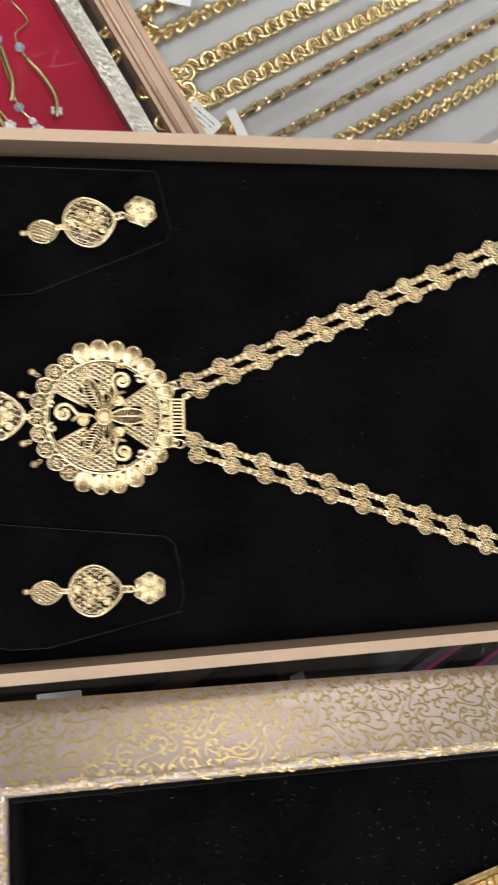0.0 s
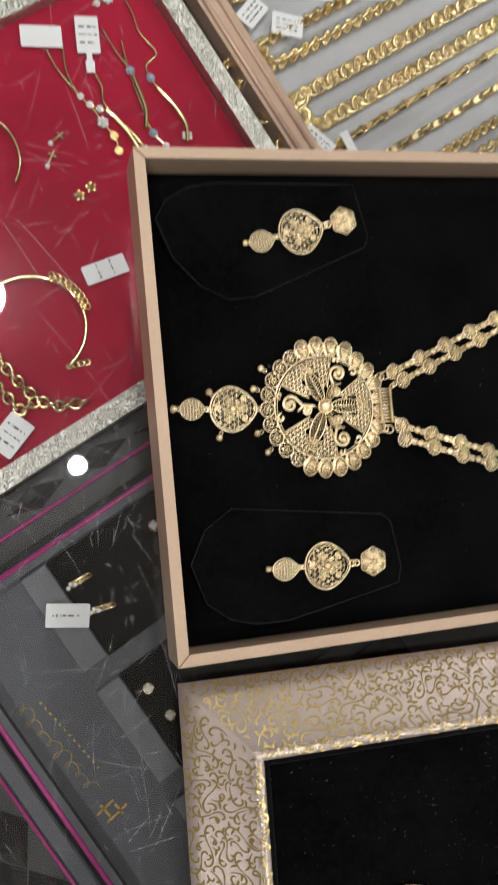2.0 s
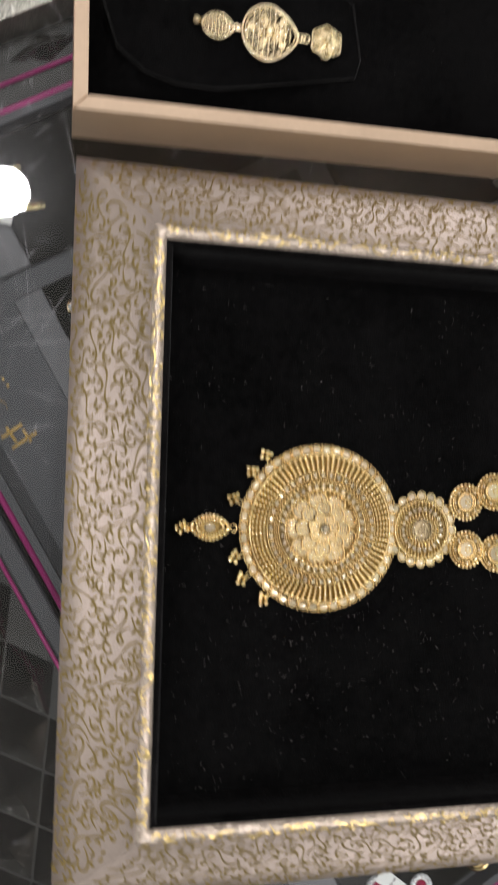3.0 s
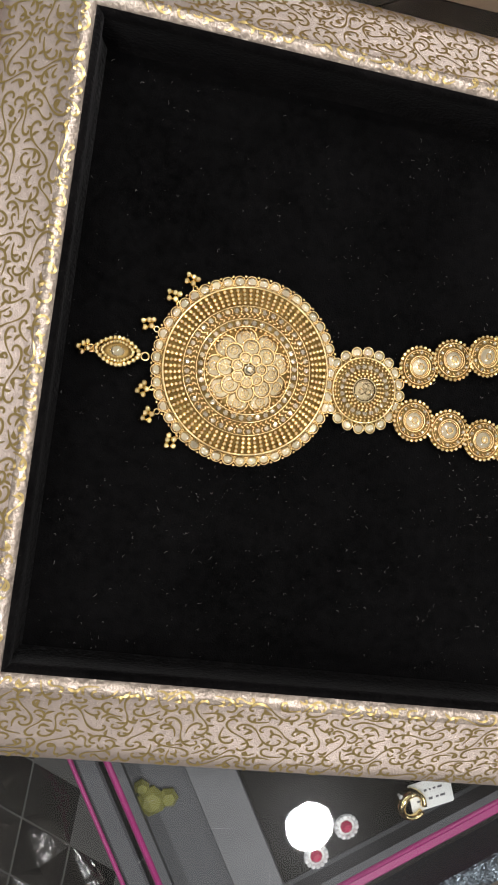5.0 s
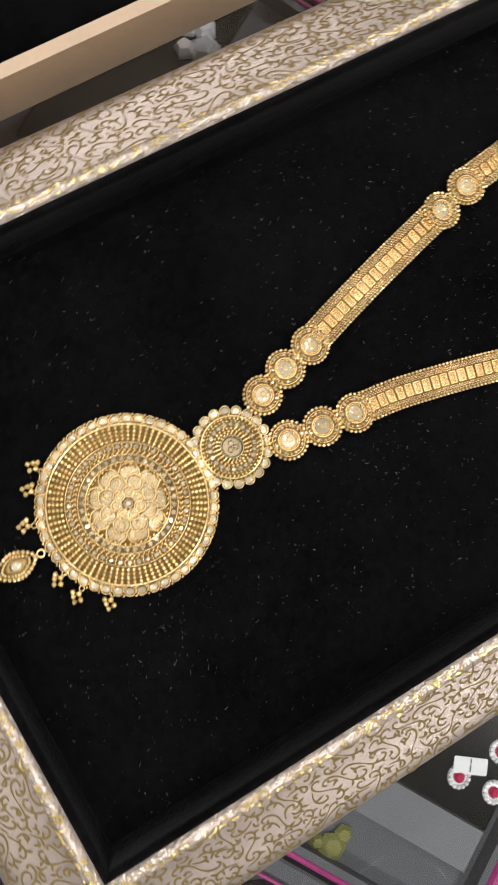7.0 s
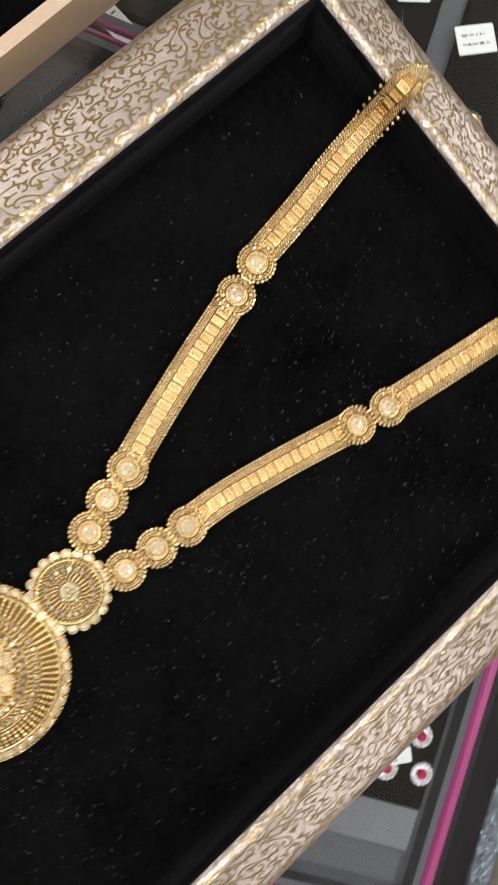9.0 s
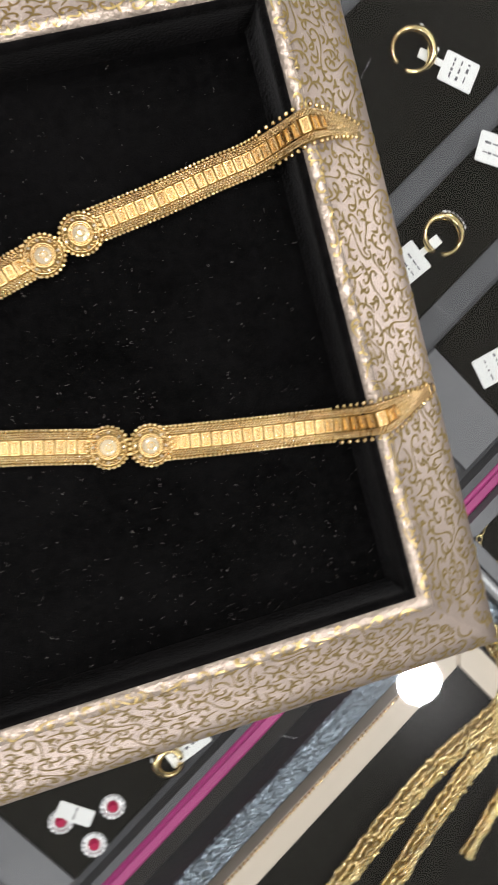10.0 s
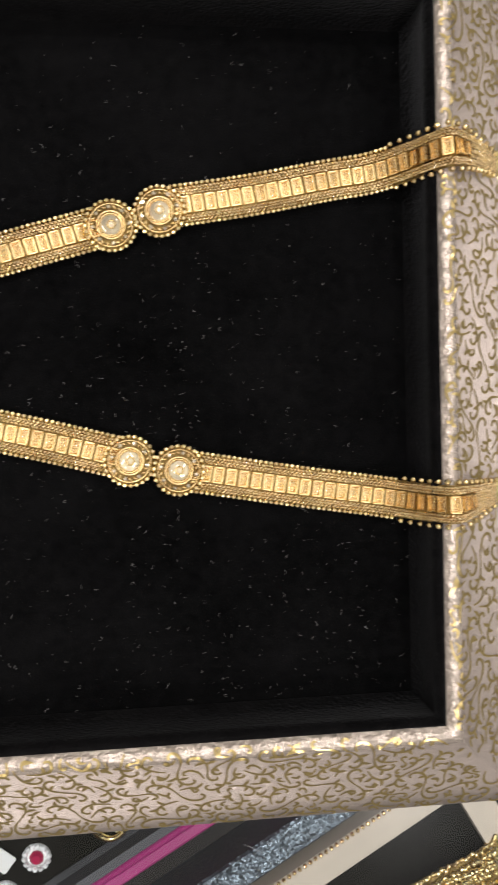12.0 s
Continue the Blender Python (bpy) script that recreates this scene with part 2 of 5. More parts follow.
    def gem(self, c, r, h, n=8, m=None):
        """A cut stone: flat table, slanted crown, straight girdle."""
        v = []
        for k, z in ((1.0, 0), (1.0, h * 0.4), (0.6, h)):
            v += [(c[0] + r * k * math.cos(2 * math.pi * (j + 0.5) / n), c[1] + r * k * math.sin(2 * math.pi * (j + 0.5) / n), c[2] + z) for j in range(n)]
        f = []
        for i in range(2):
            for j in range(n):
                k = (j + 1) % n
                f.append((i * n + j, i * n + k, (i + 1) * n + k, (i + 1) * n + j))
        f += [tuple(reversed(range(n))), tuple(range(2 * n, 3 * n))]
        return self.add(v, f, False, m)

    def mesh(self, name):
        me = bpy.data.meshes.new(name)
        me.from_pydata(self.v, [], self.f)
        me.polygons.foreach_set("use_smooth", self.smooth)
        me.update()
        return me


def part(name, shape, mat, parent=None, label="", m=None, kind=""):
    """Links a shape (or a mesh to be shared) as one mesh object under a thing or a part."""
    me = shape.mesh(name) if isinstance(shape, Shape) else shape
    if mat and not me.materials:
        me.materials.append(mat)
    o = new(name, me)
    if m is not None:
        o.matrix_basis = m
    if parent is not None:
        o.parent = parent
    return tagged(o, label, kind=kind)


def thing(name, label, category, m=None, group="", kind=""):
    o = new(name)
    o.empty_display_size = 0.01
    if m is not None:
        o.matrix_basis = m
    return tagged(o, label, category, group, kind)


def solid(name, shape, mat, label, category, m=None, group="", kind=""):
    return tagged(part(name, shape, mat, None, "", m), label, category, group, kind)


def resample(path, step):
    """Points at even steps along a path, each with its heading."""
    pts = [Vector(p) for p in path]
    out, carry = [], 0.0
    for a, b in zip(pts, pts[1:]):
        d = b - a
        n = d.length
        s = carry
        while s < n:
            out.append((a + d * (s / n), d.normalized()))
            s += step
        carry = s - n
    return out


def smooth_path(pts, n=8):
    """A rounded line through the points."""
    p = [Vector(q) for q in pts]
    p = [2 * p[0] - p[1]] + p + [2 * p[-1] - p[-2]]
    out = []
    for i in range(1, len(p) - 2):
        for k in range(n):
            t = k / n
            out.append(0.5 * ((2 * p[i]) + (p[i + 1] - p[i - 1]) * t + (2 * p[i - 1] - 5 * p[i] + 4 * p[i + 1] - p[i + 2]) * t * t + (3 * p[i] - p[i - 1] - 3 * p[i + 1] + p[i + 2]) * t ** 3))
    return out + [p[-2]]


# ---------------------------------------------------------------- the room around
def room():
    s = Shape().box(-4, 4, -4, 4, -1.0, -0.93)
    solid("floor", s, SHOP_FLOOR, "beige tiled shop floor", "floor", kind="structure")
    s = Shape().box(-4, 4, -4, 4, CEILING, CEILING + 0.1)
    solid("ceiling", s, CEIL, "white painted shop ceiling", "ceiling", kind="structure")
    for nm, b in (("wall_north", (-4, 4, 3.9, 4)), ("wall_south", (-4, 4, -4, -3.9)), ("wall_east", (3.9, 4, -3.9, 3.9)), ("wall_west", (-4, -3.9, -3.9, 3.9))):
        solid(nm, Shape().box(*b, -0.93, CEILING), WALL, "plain cream shop wall", "wall", kind="structure")
    # trim rings, on the five added unseen lamps too
    for x, y, r, w in DOWNLIGHTS:
        s = Shape().ring((0, 0, 0), r + 0.009, 0.009, 32, 6)
        solid("downlight", s, TRIM, "round white recessed ceiling downlight", "ceiling light", pose(x, y, CEILING - 0.009), group="ceiling downlights")


room()

# ---------------------------------------------------------------- the glass counter
GLASS_TOP = -0.021
SHELF = -0.150          # what lies in the showcase lies about here
CASE_TURN = pose(0, 0, 0, 0, 0, 30)                              # the showcase stands turned against the boxes
TURN = pose(0, 0, 0.027, 0, 0, 30) @ Matrix.Scale(0.947, 4)      # its trays, at their true height and size


def at(u, v, z=SHELF, turn=0.0):
    """A pose on the shelf, by the showcase's own axes."""
    return TURN @ pose(u, v, z, 0, 0, turn)


def counter():
    o = solid("glass_countertop", Shape().box(-0.62, 0.78, -0.62, 0.62, GLASS_TOP - 0.006, GLASS_TOP, 0.0008), GLASS,
              "scratched clear glass top of the showcase", "countertop", CASE_TURN)
    o.visible_shadow = False
    o.data.materials.append(GLASS_UNDER)
    for f in o.data.polygons:
        f.material_index = 0 if f.normal.z > 0.3 else 1
    rnd = random.Random(5)
    s = Shape()
    clusters = [(-0.045, 0.03, 0.045, 220, 70), (-0.05, -0.06, 0.05, 120, 20), (-0.05, 0.27, 0.045, 150, 50), (-0.035, 0.20, 0.030, 110, 25), (-0.042, 0.085, 0.028, 190, 100), (-0.03, 0.02, 0.05, 50, 60), (0.1, -0.205, 0.08, 34, 20), (0.3, -0.19, 0.06, 30, 50), (0.33, 0.0, 0.05, 14, 120),
                (0.22, 0.028, 0.1, 20, 10), (-0.05, -0.08, 0.05, 24, 70)]
    for cx, cy, spread, count, lean in clusters:
        for _ in range(count):
            x, y = rnd.gauss(cx, spread), rnd.gauss(cy, spread)
            a = radians(rnd.gauss(lean, 38))
            n = rnd.choice((1, 1, 1, 1, 2, 4)) * rnd.uniform(0.001, 0.006)
            bend = rnd.uniform(-0.15, 0.15)
            pts = [(x + n * t * math.cos(a + bend * t), y + n * t * math.sin(a + bend * t)) for t in (-0.5, -0.2, 0.2, 0.5)]
            w = rnd.uniform(0.00004, 0.00010)
            s.ribbon(pts, [w * 0.4, w, w, w * 0.4], GLASS_TOP + 0.00015)
    # long straight scratches, fanned across the glass
    for _ in range(75):
        x, y = rnd.uniform(-0.14, -0.025), rnd.uniform(0.06, 0.30)
        a, n = radians(rnd.choice((35, 62, 70, 120, 150)) + rnd.gauss(0, 9)), rnd.uniform(0.008, 0.045)
        pts = [(x + n * t * math.cos(a + 0.05 * t), y + n * t * math.sin(a + 0.05 * t)) for t in (-0.5, -0.25, 0, 0.25, 0.5)]
        w = rnd.uniform(0.00003, 0.00009)
        s.ribbon(pts, [w * 0.3, w, w, w, w * 0.3], GLASS_TOP + 0.00015)
    part("scratch", s, SCRATCH, None, "fine pale scratches worn into the glass", kind="stuff")
    o = bpy.data.objects["scratch"]
    o.matrix_basis = Matrix()
    o.parent = bpy.data.objects["glass_countertop"]
    o.matrix_parent_inverse = CASE_TURN.inverted()
    o.visible_shadow = False
    # case below the glass
    b = thing("showcase", "dark showcase body under the glass counter", "showcase", CASE_TURN)
    part("case_bottom", Shape().box(-0.6, 0.76, -0.6, 0.6, -0.165, -0.1354), DARK_FLOOR, b)
    for nm, q in (("side_panel", (-0.62, -0.6, -0.62, 0.62)), ("side_panel", (0.76, 0.78, -0.62, 0.62)), ("back_panel", (-0.6, 0.76, 0.6, 0.62)), ("front_panel", (-0.6, 0.76, -0.62, -0.6))):
        part(nm, Shape().box(*q, -0.93, GLASS_TOP - 0.006), DARK_FLOOR, b)


counter()


def frame_ring(x0, x1, y0, y1, w, z0, z1):
    """Four mitred bars as separate shapes: their outlines."""
    return [[(x0, y0), (x1, y0), (x1 - w, y0 + w), (x0 + w, y0 + w)], [(x1, y0), (x1, y1), (x1 - w, y1 - w), (x1 - w, y0 + w)],
            [(x1, y1), (x0, y1), (x0 + w, y1 - w), (x1 - w, y1 - w)], [(x0, y1), (x0, y0), (x0 + w, y0 + w), (x0 + w, y1 - w)]]


# ---------------------------------------------------------------- trays in the showcase
def red_tray():
    t = thing("red_display_tray", "crimson velvet jewellery tray with a silver glitter border", "display tray", TURN)
    x0, x1, y0, y1 = -0.10, 0.185, 0.128, 0.328
    part("base", Shape().box(x0 + 0.009, x1 - 0.010, y0 + 0.008, y1 - 0.008, -0.171, -0.151), RED, t, "crimson velvet bed")
    for q in frame_ring(x0, x1, y0, y1, 0.0095, 0, 0):
        part("border", Shape().slab(q, -0.171, -0.143, bevel=0.0006), SILVER_GLITTER, t, "silver glitter edge")


red_tray()


def white_tray():
    t = thing("white_chain_tray", "white satin chain tray with a rose-gold edge", "display tray", TURN)
    x0, x1, y0, y1 = 0.191, 0.62, 0.10, 0.44
    s = Shape()
    # padded ridges between the rows of chains
    nx, rows = 2, 140
    v, f = [], []
    ys = [y0 + 0.008 + (y1 - y0 - 0.016) * i / (rows - 1) for i in range(rows)]
    for y in ys:
        ph = ((y - 0.2095) / 0.0325) * 2 * math.pi
        z = -0.1545 + 0.0050 * (0.5 - 0.5 * math.cos(ph)) ** 0.35
        v += [(x0 + 0.012, y, z), (x1 - 0.012, y, z)]
    for i in range(rows - 1):
        f.append((2 * i, 2 * i + 1, 2 * i + 3, 2 * i + 2))
    n = len(v)
    v += [(x0 + 0.012, ys[0], -0.171), (x1 - 0.012, ys[0], -0.171), (x0 + 0.012, ys[-1], -0.171), (x1 - 0.012, ys[-1], -0.171)]
    f += [(n, n + 1, 1, 0), (2 * rows - 2, 2 * rows - 1, n + 3, n + 2), (n + 2, n + 3, n + 1, n)]
    part("cushion", s.add(v, f), WHITE_CLOTH, t, "ridged white satin cushion")
    for q in frame_ring(x0, x1, y0, y1, 0.0145, 0, 0):
        part("edge", Shape().slab(q, -0.171, -0.141, bevel=0.002), ROSE_BAR, t, "rose-gold moulded edge")
    for k, r in ((0.0035, 0.0016), (0.0105, 0.0013)):
        a, b, c, d = x0 + k, x1 - k, y0 + k, y1 - k
        for e, g in (((a, c), (b, c)), ((b, c), (b, d)), ((b, d), (a, d)), ((a, d), (a, c))):
            part("bead", Shape().tube([(*e, -0.1412), (*g, -0.1412)], r, 8), ROSE_BAR, t, "rounded rose-gold bead of the edge")


white_tray()


def dark_tray(x0, x1, y0, y1, cells, label):
    """A slate tray: rim with magenta piping, cells with a pale strip and a black pad."""
    t = thing("earring_tray", label, "display tray", TURN, "slate trays in the showcase")
    part("base", Shape().box(x0 + 0.002, x1 - 0.002, y0 + 0.002, y1 - 0.002, -0.171, -0.156), GREY_TRAY, t)
    for q in frame_ring(x0, x1, y0, y1, 0.0045, 0, 0):
        part("rim", Shape().slab(q, -0.171, -0.147, bevel=0.0008), GREY_TRAY, t)
    for a, b in (((x0, y0), (x1, y0)), ((x1, y0), (x1, y1)), ((x1, y1), (x0, y1)), ((x0, y1), (x0, y0))):
        part("piping", Shape().tube([(*a, -0.1475), (*b, -0.1475)], 0.0014, 8), PINK, t, "magenta piping")
    for cx0, cx1, cy0, cy1, strip in cells:
        if strip:
            part("divider_strip", Shape().slab([(cx0, cy0), (cx0 + strip - 0.0006, cy0), (cx0 + strip - 0.0006, cy1), (cx0, cy1)], -0.1558, -0.1525, bevel=0.0006), GREY_LIGHT, t)
        part("pad", Shape().box(cx0 + strip, cx1, cy0, cy1, -0.1558, -0.1515, 0.0012), BLACK_PAD, t, "black suede pad")
    return t


dark_tray(-0.081, 0.235, -0.095, 0.096, [(-0.039, 0.10, 0.037, 0.090, 0.014), (-0.039, 0.10, -0.027, 0.0265, 0.013), (-0.039, 0.10, -0.088, -0.038, 0.013),
          (0.115, 0.225, 0.037, 0.090, 0.0), (0.115, 0.225, -0.027, 0.0265, 0.0)], "slate-grey earring tray with black pads and magenta piping")
dark_tray(-0.081, 0.47, -0.3045, -0.109, [(-0.055, 0.06, -0.296, -0.232, 0.019), (-0.055, 0.06, -0.222, -0.17, 0.019), (0.075, 0.165, -0.296, -0.245, 0.0), (0.199, 0.46, -0.1905, -0.1260, 0.0), (0.199, 0.46, -0.2365, -0.2025, 0.0), (0.199, 0.46, -0.2976, -0.2500, 0.0275)],
          "slate-grey tray of rings and earrings with magenta piping")
solid("pink_band", Shape().box(-0.080, 0.47, -0.3118, -0.3066, -0.171, -0.1502, 0.001), PINK, "magenta band between two trays", "trim strip", TURN)
dark_tray(0.24, 0.47, -0.095, 0.094, [(0.25, 0.46, -0.085, -0.02, 0.0), (0.25, 0.46, -0.01, 0.085, 0.0)], "slate-grey jewellery tray with black pads")


def plain_tray(name, x0, x1, y0, y1, rim_mat, rim, inner, label, zr=-0.146):
    t = thing(name, label, "display tray", TURN)
    part("base", Shape().box(x0 + rim, x1 - rim, y0 + rim, y1 - rim, -0.171, -0.153), inner, t)
    for q in frame_ring(x0, x1, y0, y1, rim, 0, 0):
        part("rim", Shape().slab(q, -0.171, zr, bevel=0.0015), rim_mat, t)
    return t


plain_tray("chain_tray", -0.20, 0.1480, -0.56, -0.3405, CREAM, 0.0115, BLACK_PAD, "black chain tray with a cream rail")
plain_tray("necklace_tray", 0.1735, 0.47, -0.56, -0.3125, GREY_LIGHT, 0.006, BLACK_PAD, "black necklace tray with a pale grey rim")
solid("glitter_strip", Shape().box(-0.20, 0.148, -0.3385, -0.327, -0.171, -0.150, 0.0008), SILVER_STRIP, "blue-silver glitter strip between the trays", "trim strip", TURN)
solid("glitter_strip", Shape().box(0.1495, 0.1670, -0.56, -0.325, -0.171, -0.150, 0.0008), SILVER_STRIP, "blue-silver glitter strip between the trays", "trim strip", TURN)
solid("metal_rail", Shape().box(0.1680, 0.1725, -0.56, -0.318, -0.171, -0.145, 0.0015), RAIL, "thin pale metal rail between two trays", "rail", TURN)


def outer_trays():
    """Trays past the piped gaps: black with cut-glass diamonds."""
    t = thing("crystal_tray", "black tray with moulded diamond facets", "display tray", TURN)
    part("base", Shape().box(-0.40, -0.087, -0.56, 0.098, -0.171, -0.160), DARK_FLOOR, t)
    part("rim", Shape().box(-0.0925, -0.0845, -0.56, 0.098, -0.1595, -0.148, 0.001), GREY_TRAY, t)
    part("piping", Shape().tube([(-0.0935, -0.55, -0.1478), (-0.0935, 0.09, -0.1478)], 0.0009, 8), PINK, t, "magenta piping")
    me = Shape().add([(-0.012, 0, 0), (0, -0.018, 0), (0.012, 0, 0), (0, 0.018, 0), (0, 0, 0.006)], [(0, 1, 4), (1, 2, 4), (2, 3, 4), (3, 0, 4), (3, 2, 1, 0)], False).mesh("facet")
    for i in range(7):
        for j in range(18):
            part("facet", me, FACET, t, m=pose(-0.108 - 0.0125 * i, 0.07 - 0.037 * j + (0.0185 if i % 2 else 0), -0.1598))
    t = thing("crystal_tray", "black tray with moulded diamond facets", "display tray", TURN)
    part("base", Shape().box(-0.40, 0.185, 0.1005, 0.1265, -0.171, -0.158), DARK_FLOOR, t)
    part("piping", Shape().tube([(-0.4, 0.1105, -0.1575), (0.185, 0.1105, -0.1575)], 0.0011, 8), PINK, t, "magenta piping")
    for i in range(14):
        part("facet", me, FACET, t, m=pose(-0.30 + 0.036 * i, 0.1185, -0.1578, 0, 0, 90) @ Matrix.Diagonal((0.5, 0.9, 0.8, 1)))


FACET = material("black_acrylic", (0.16, 0.155, 0.15), 0.10, 0.9, 0.35, 60, 0.5, 120, coat=1.0, per_piece=0.4, bump_dist=0.002)
outer_trays()


# ---------------------------------------------------------------- the two necklace boxes
def lint(name, x0, x1, y0, y1, z, count, seed, parent):
    rnd = random.Random(seed)
    s = Shape()
    patches = [(rnd.uniform(x0, x1), rnd.uniform(y0, y1), rnd.uniform(0.010, 0.034)) for _ in range(14)]
    for k in range(count):
        x, y, a = rnd.uniform(x0, x1), rnd.uniform(y0, y1), rnd.uniform(0, 6.28)
        if k % 2:
            px, py, sp = patches[(k // 2) % 14]
            gx, gy = rnd.gauss(px, sp), rnd.gauss(py, sp)
            if x0 < gx < x1 and y0 < gy < y1:
                x, y = gx, gy
        n = rnd.choice((0.00006, 0.0001, 0.0001, 0.00018, 0.00025, 0.0005)) * rnd.uniform(0.7, 1.3)
        c = rnd.uniform(-1.2, 1.2)
        pts = [(x + n * t * math.cos(a + c * t), y + n * t * math.sin(a + c * t), z + 0.0003) for t in (-1, -0.3, 0.3, 1)]
        s.tube(pts, rnd.uniform(0.000025, 0.00006), 3)
    part(name, s, LINT, parent, "pale specks of lint", kind="stuff")


def plain_box():
    t = thing("necklace_box", "open champagne paper box lined with black velvet", "jewellery box",
              pose(-0.0265, 0.117, 0, 0, 0, 1.15) @ pose(0.0265, -0.117, 0))
    x0, x1, y0, y1, zt, w = -0.0268, 0.226, 0.0318, 0.2018, -0.0013, 0.0038
    zb = GLASS_TOP + 0.0003
    part("bottom", Shape().box(x0 + w, x1 - w, y0 + w, y1 - w, zb, zb + 0.003), VELVET, t)
    for q in frame_ring(x0, x1, y0, y1, w, 0, 0):
        part("side", Shape().slab(q, zb, zt, bevel=0.0005), CHAMPAGNE, t, "champagne paper side")
    # padded bed, dropping towards the sides
    s = Shape()
    nx, ny = 40, 28
    v, f = [], []
    ax, bx, ay, by = x0 + w + 0.0004, x1 - w - 0.0004, y0 + w + 0.0004, y1 - w - 0.0004
    for i in range(nx):
        for j in range(ny):
            x, y = ax + (bx - ax) * i / (nx - 1), ay + (by - ay) * j / (ny - 1)
            d = min(x - ax, y - ay, by - y)
            k = min(1.0, d / 0.013)
            k = k * k * (3 - 2 * k)
            z = -0.0135 + 0.0095 * k
            v.append((x, y, z))
    for i in range(nx - 1):
        for j in range(ny - 1):
            f.append((i * ny + j, (i + 1) * ny + j, (i + 1) * ny + j + 1, i * ny + j + 1))
    part("velvet_bed", s.add(v, f), VELVET, t, "padded black velvet bed")
    lint("lint", ax + 0.01, bx, ay + 0.01, by - 0.01, -0.0038, 260, 3, t)
    # two earring flaps
    for pts in ([(-0.0211, 0.178), (-0.0164, 0.1647), (-0.008, 0.155), (0.0009, 0.150), (0.0105, 0.1505), (0.0523, 0.1672), (0.0540, 0.171), (0.0502, 0.1898), (0.0, 0.1903), (-0.0100, 0.1885), (-0.017, 0.1845)],
                [(-0.0195, 0.0634), (-0.0155, 0.0505), (-0.008, 0.0445), (0.0003, 0.0421), (0.0115, 0.0418), (0.0517, 0.0496), (0.0533, 0.055), (0.0511, 0.0708), (0.048, 0.0735), (-0.0045, 0.0803), (-0.014, 0.074)]):
        o = part("earring_flap", Shape().slab(pts, -0.0048, -0.0026, bevel=0.0004), VELVET, t, "black velvet earring flap")
        part("edge", Shape().tube([(x, y, -0.0029) for x, y in pts], 0.00010, 5, True), VELVET_EDGE, o, "worn grey edge")
    return t


plain_box()


def scrolls(length, width, seed):
    """Vine scrolls for a strip that runs along x, 0..length, and 0..width in y: strokes that keep clear of one another."""
    rnd = random.Random(seed)
    out, taken = [], {}
    cell = 0.00085

    def free(pts, gap, own):
        for x, y in pts:
            i, j = int(x / cell), int(y / cell)
            for a in (-1, 0, 1):
                for b in (-1, 0, 1):
                    for px, py, who in taken.get((i + a, j + b), ()):
                        if (who != own or own < 0) and (px - x) ** 2 + (py - y) ** 2 < gap * gap:
                            return False
        return True

    def put(pts, ws, own, skip=0):
        if not all(0.0001 < y < width - 0.0001 and 0 < x < length for x, y in pts) or not free(pts[skip:], 0.00074, own):
            return False
        for x, y in pts:
            taken.setdefault((int(x / cell), int(y / cell)), []).append((x, y, own))
        out.append((pts, ws))
        return True

    def curl(x, y, a, size, hand, tight=1.0):
        n = 14
        pts = []
        for i in range(n):
            pts.append((x, y))
            a += hand * (0.05 + 0.74 * (i / n) ** 1.3) * tight
            st = size / n * (1.45 - 0.9 * i / n)
            x, y = x + st * math.cos(a), y + st * math.sin(a)
        ws = [0.00020 + 0.00042 * math.sin(math.pi * (0.05 + 0.80 * i / (n - 1))) for i in range(n)]
        ws[-1], ws[-2] = 0.00054, 0.00052
        return pts, ws

    def leaf(x, y, a, size, hand):
        pts = [(x + size * t * math.cos(a + hand * 0.6 * t), y + size * t * math.sin(a + hand * 0.6 * t)) for t in (0, 0.25, 0.5, 0.75, 1)]
        return pts, [0.00014, 0.00054, 0.00078, 0.00052, 0.00005]
    total = int(length * width / 0.36e-6)
    for k in range(total):
        x, y = rnd.uniform(0, length), rnd.uniform(0, width)
        a, hand = rnd.uniform(0, 6.283), rnd.choice((-1, 1))
        size = 0.0024 + 0.0080 * (1 - k / total) ** 1.3
        pts, ws = curl(x, y, a, size, hand, 1.0)
        if put(pts, ws, k):
            for ratio in (0.95, 0.7, 0.5):
                back, bw = curl(x, y, a + math.pi, size * ratio, hand, 1.0)
                if put(back, bw, k):
                    break
            for q, side in ((3, -1), (6, -1), (4, 1)):
                lp, lw = leaf(*pts[q], math.atan2(pts[q + 1][1] - pts[q][1], pts[q + 1][0] - pts[q][0]) + side * hand * rnd.uniform(0.5, 0.9), rnd.uniform(0.0016, 0.0028), side * hand)
                put(lp, lw, k, 2)
    return out


BOX_L, BOX_H = 0.236, 0.155


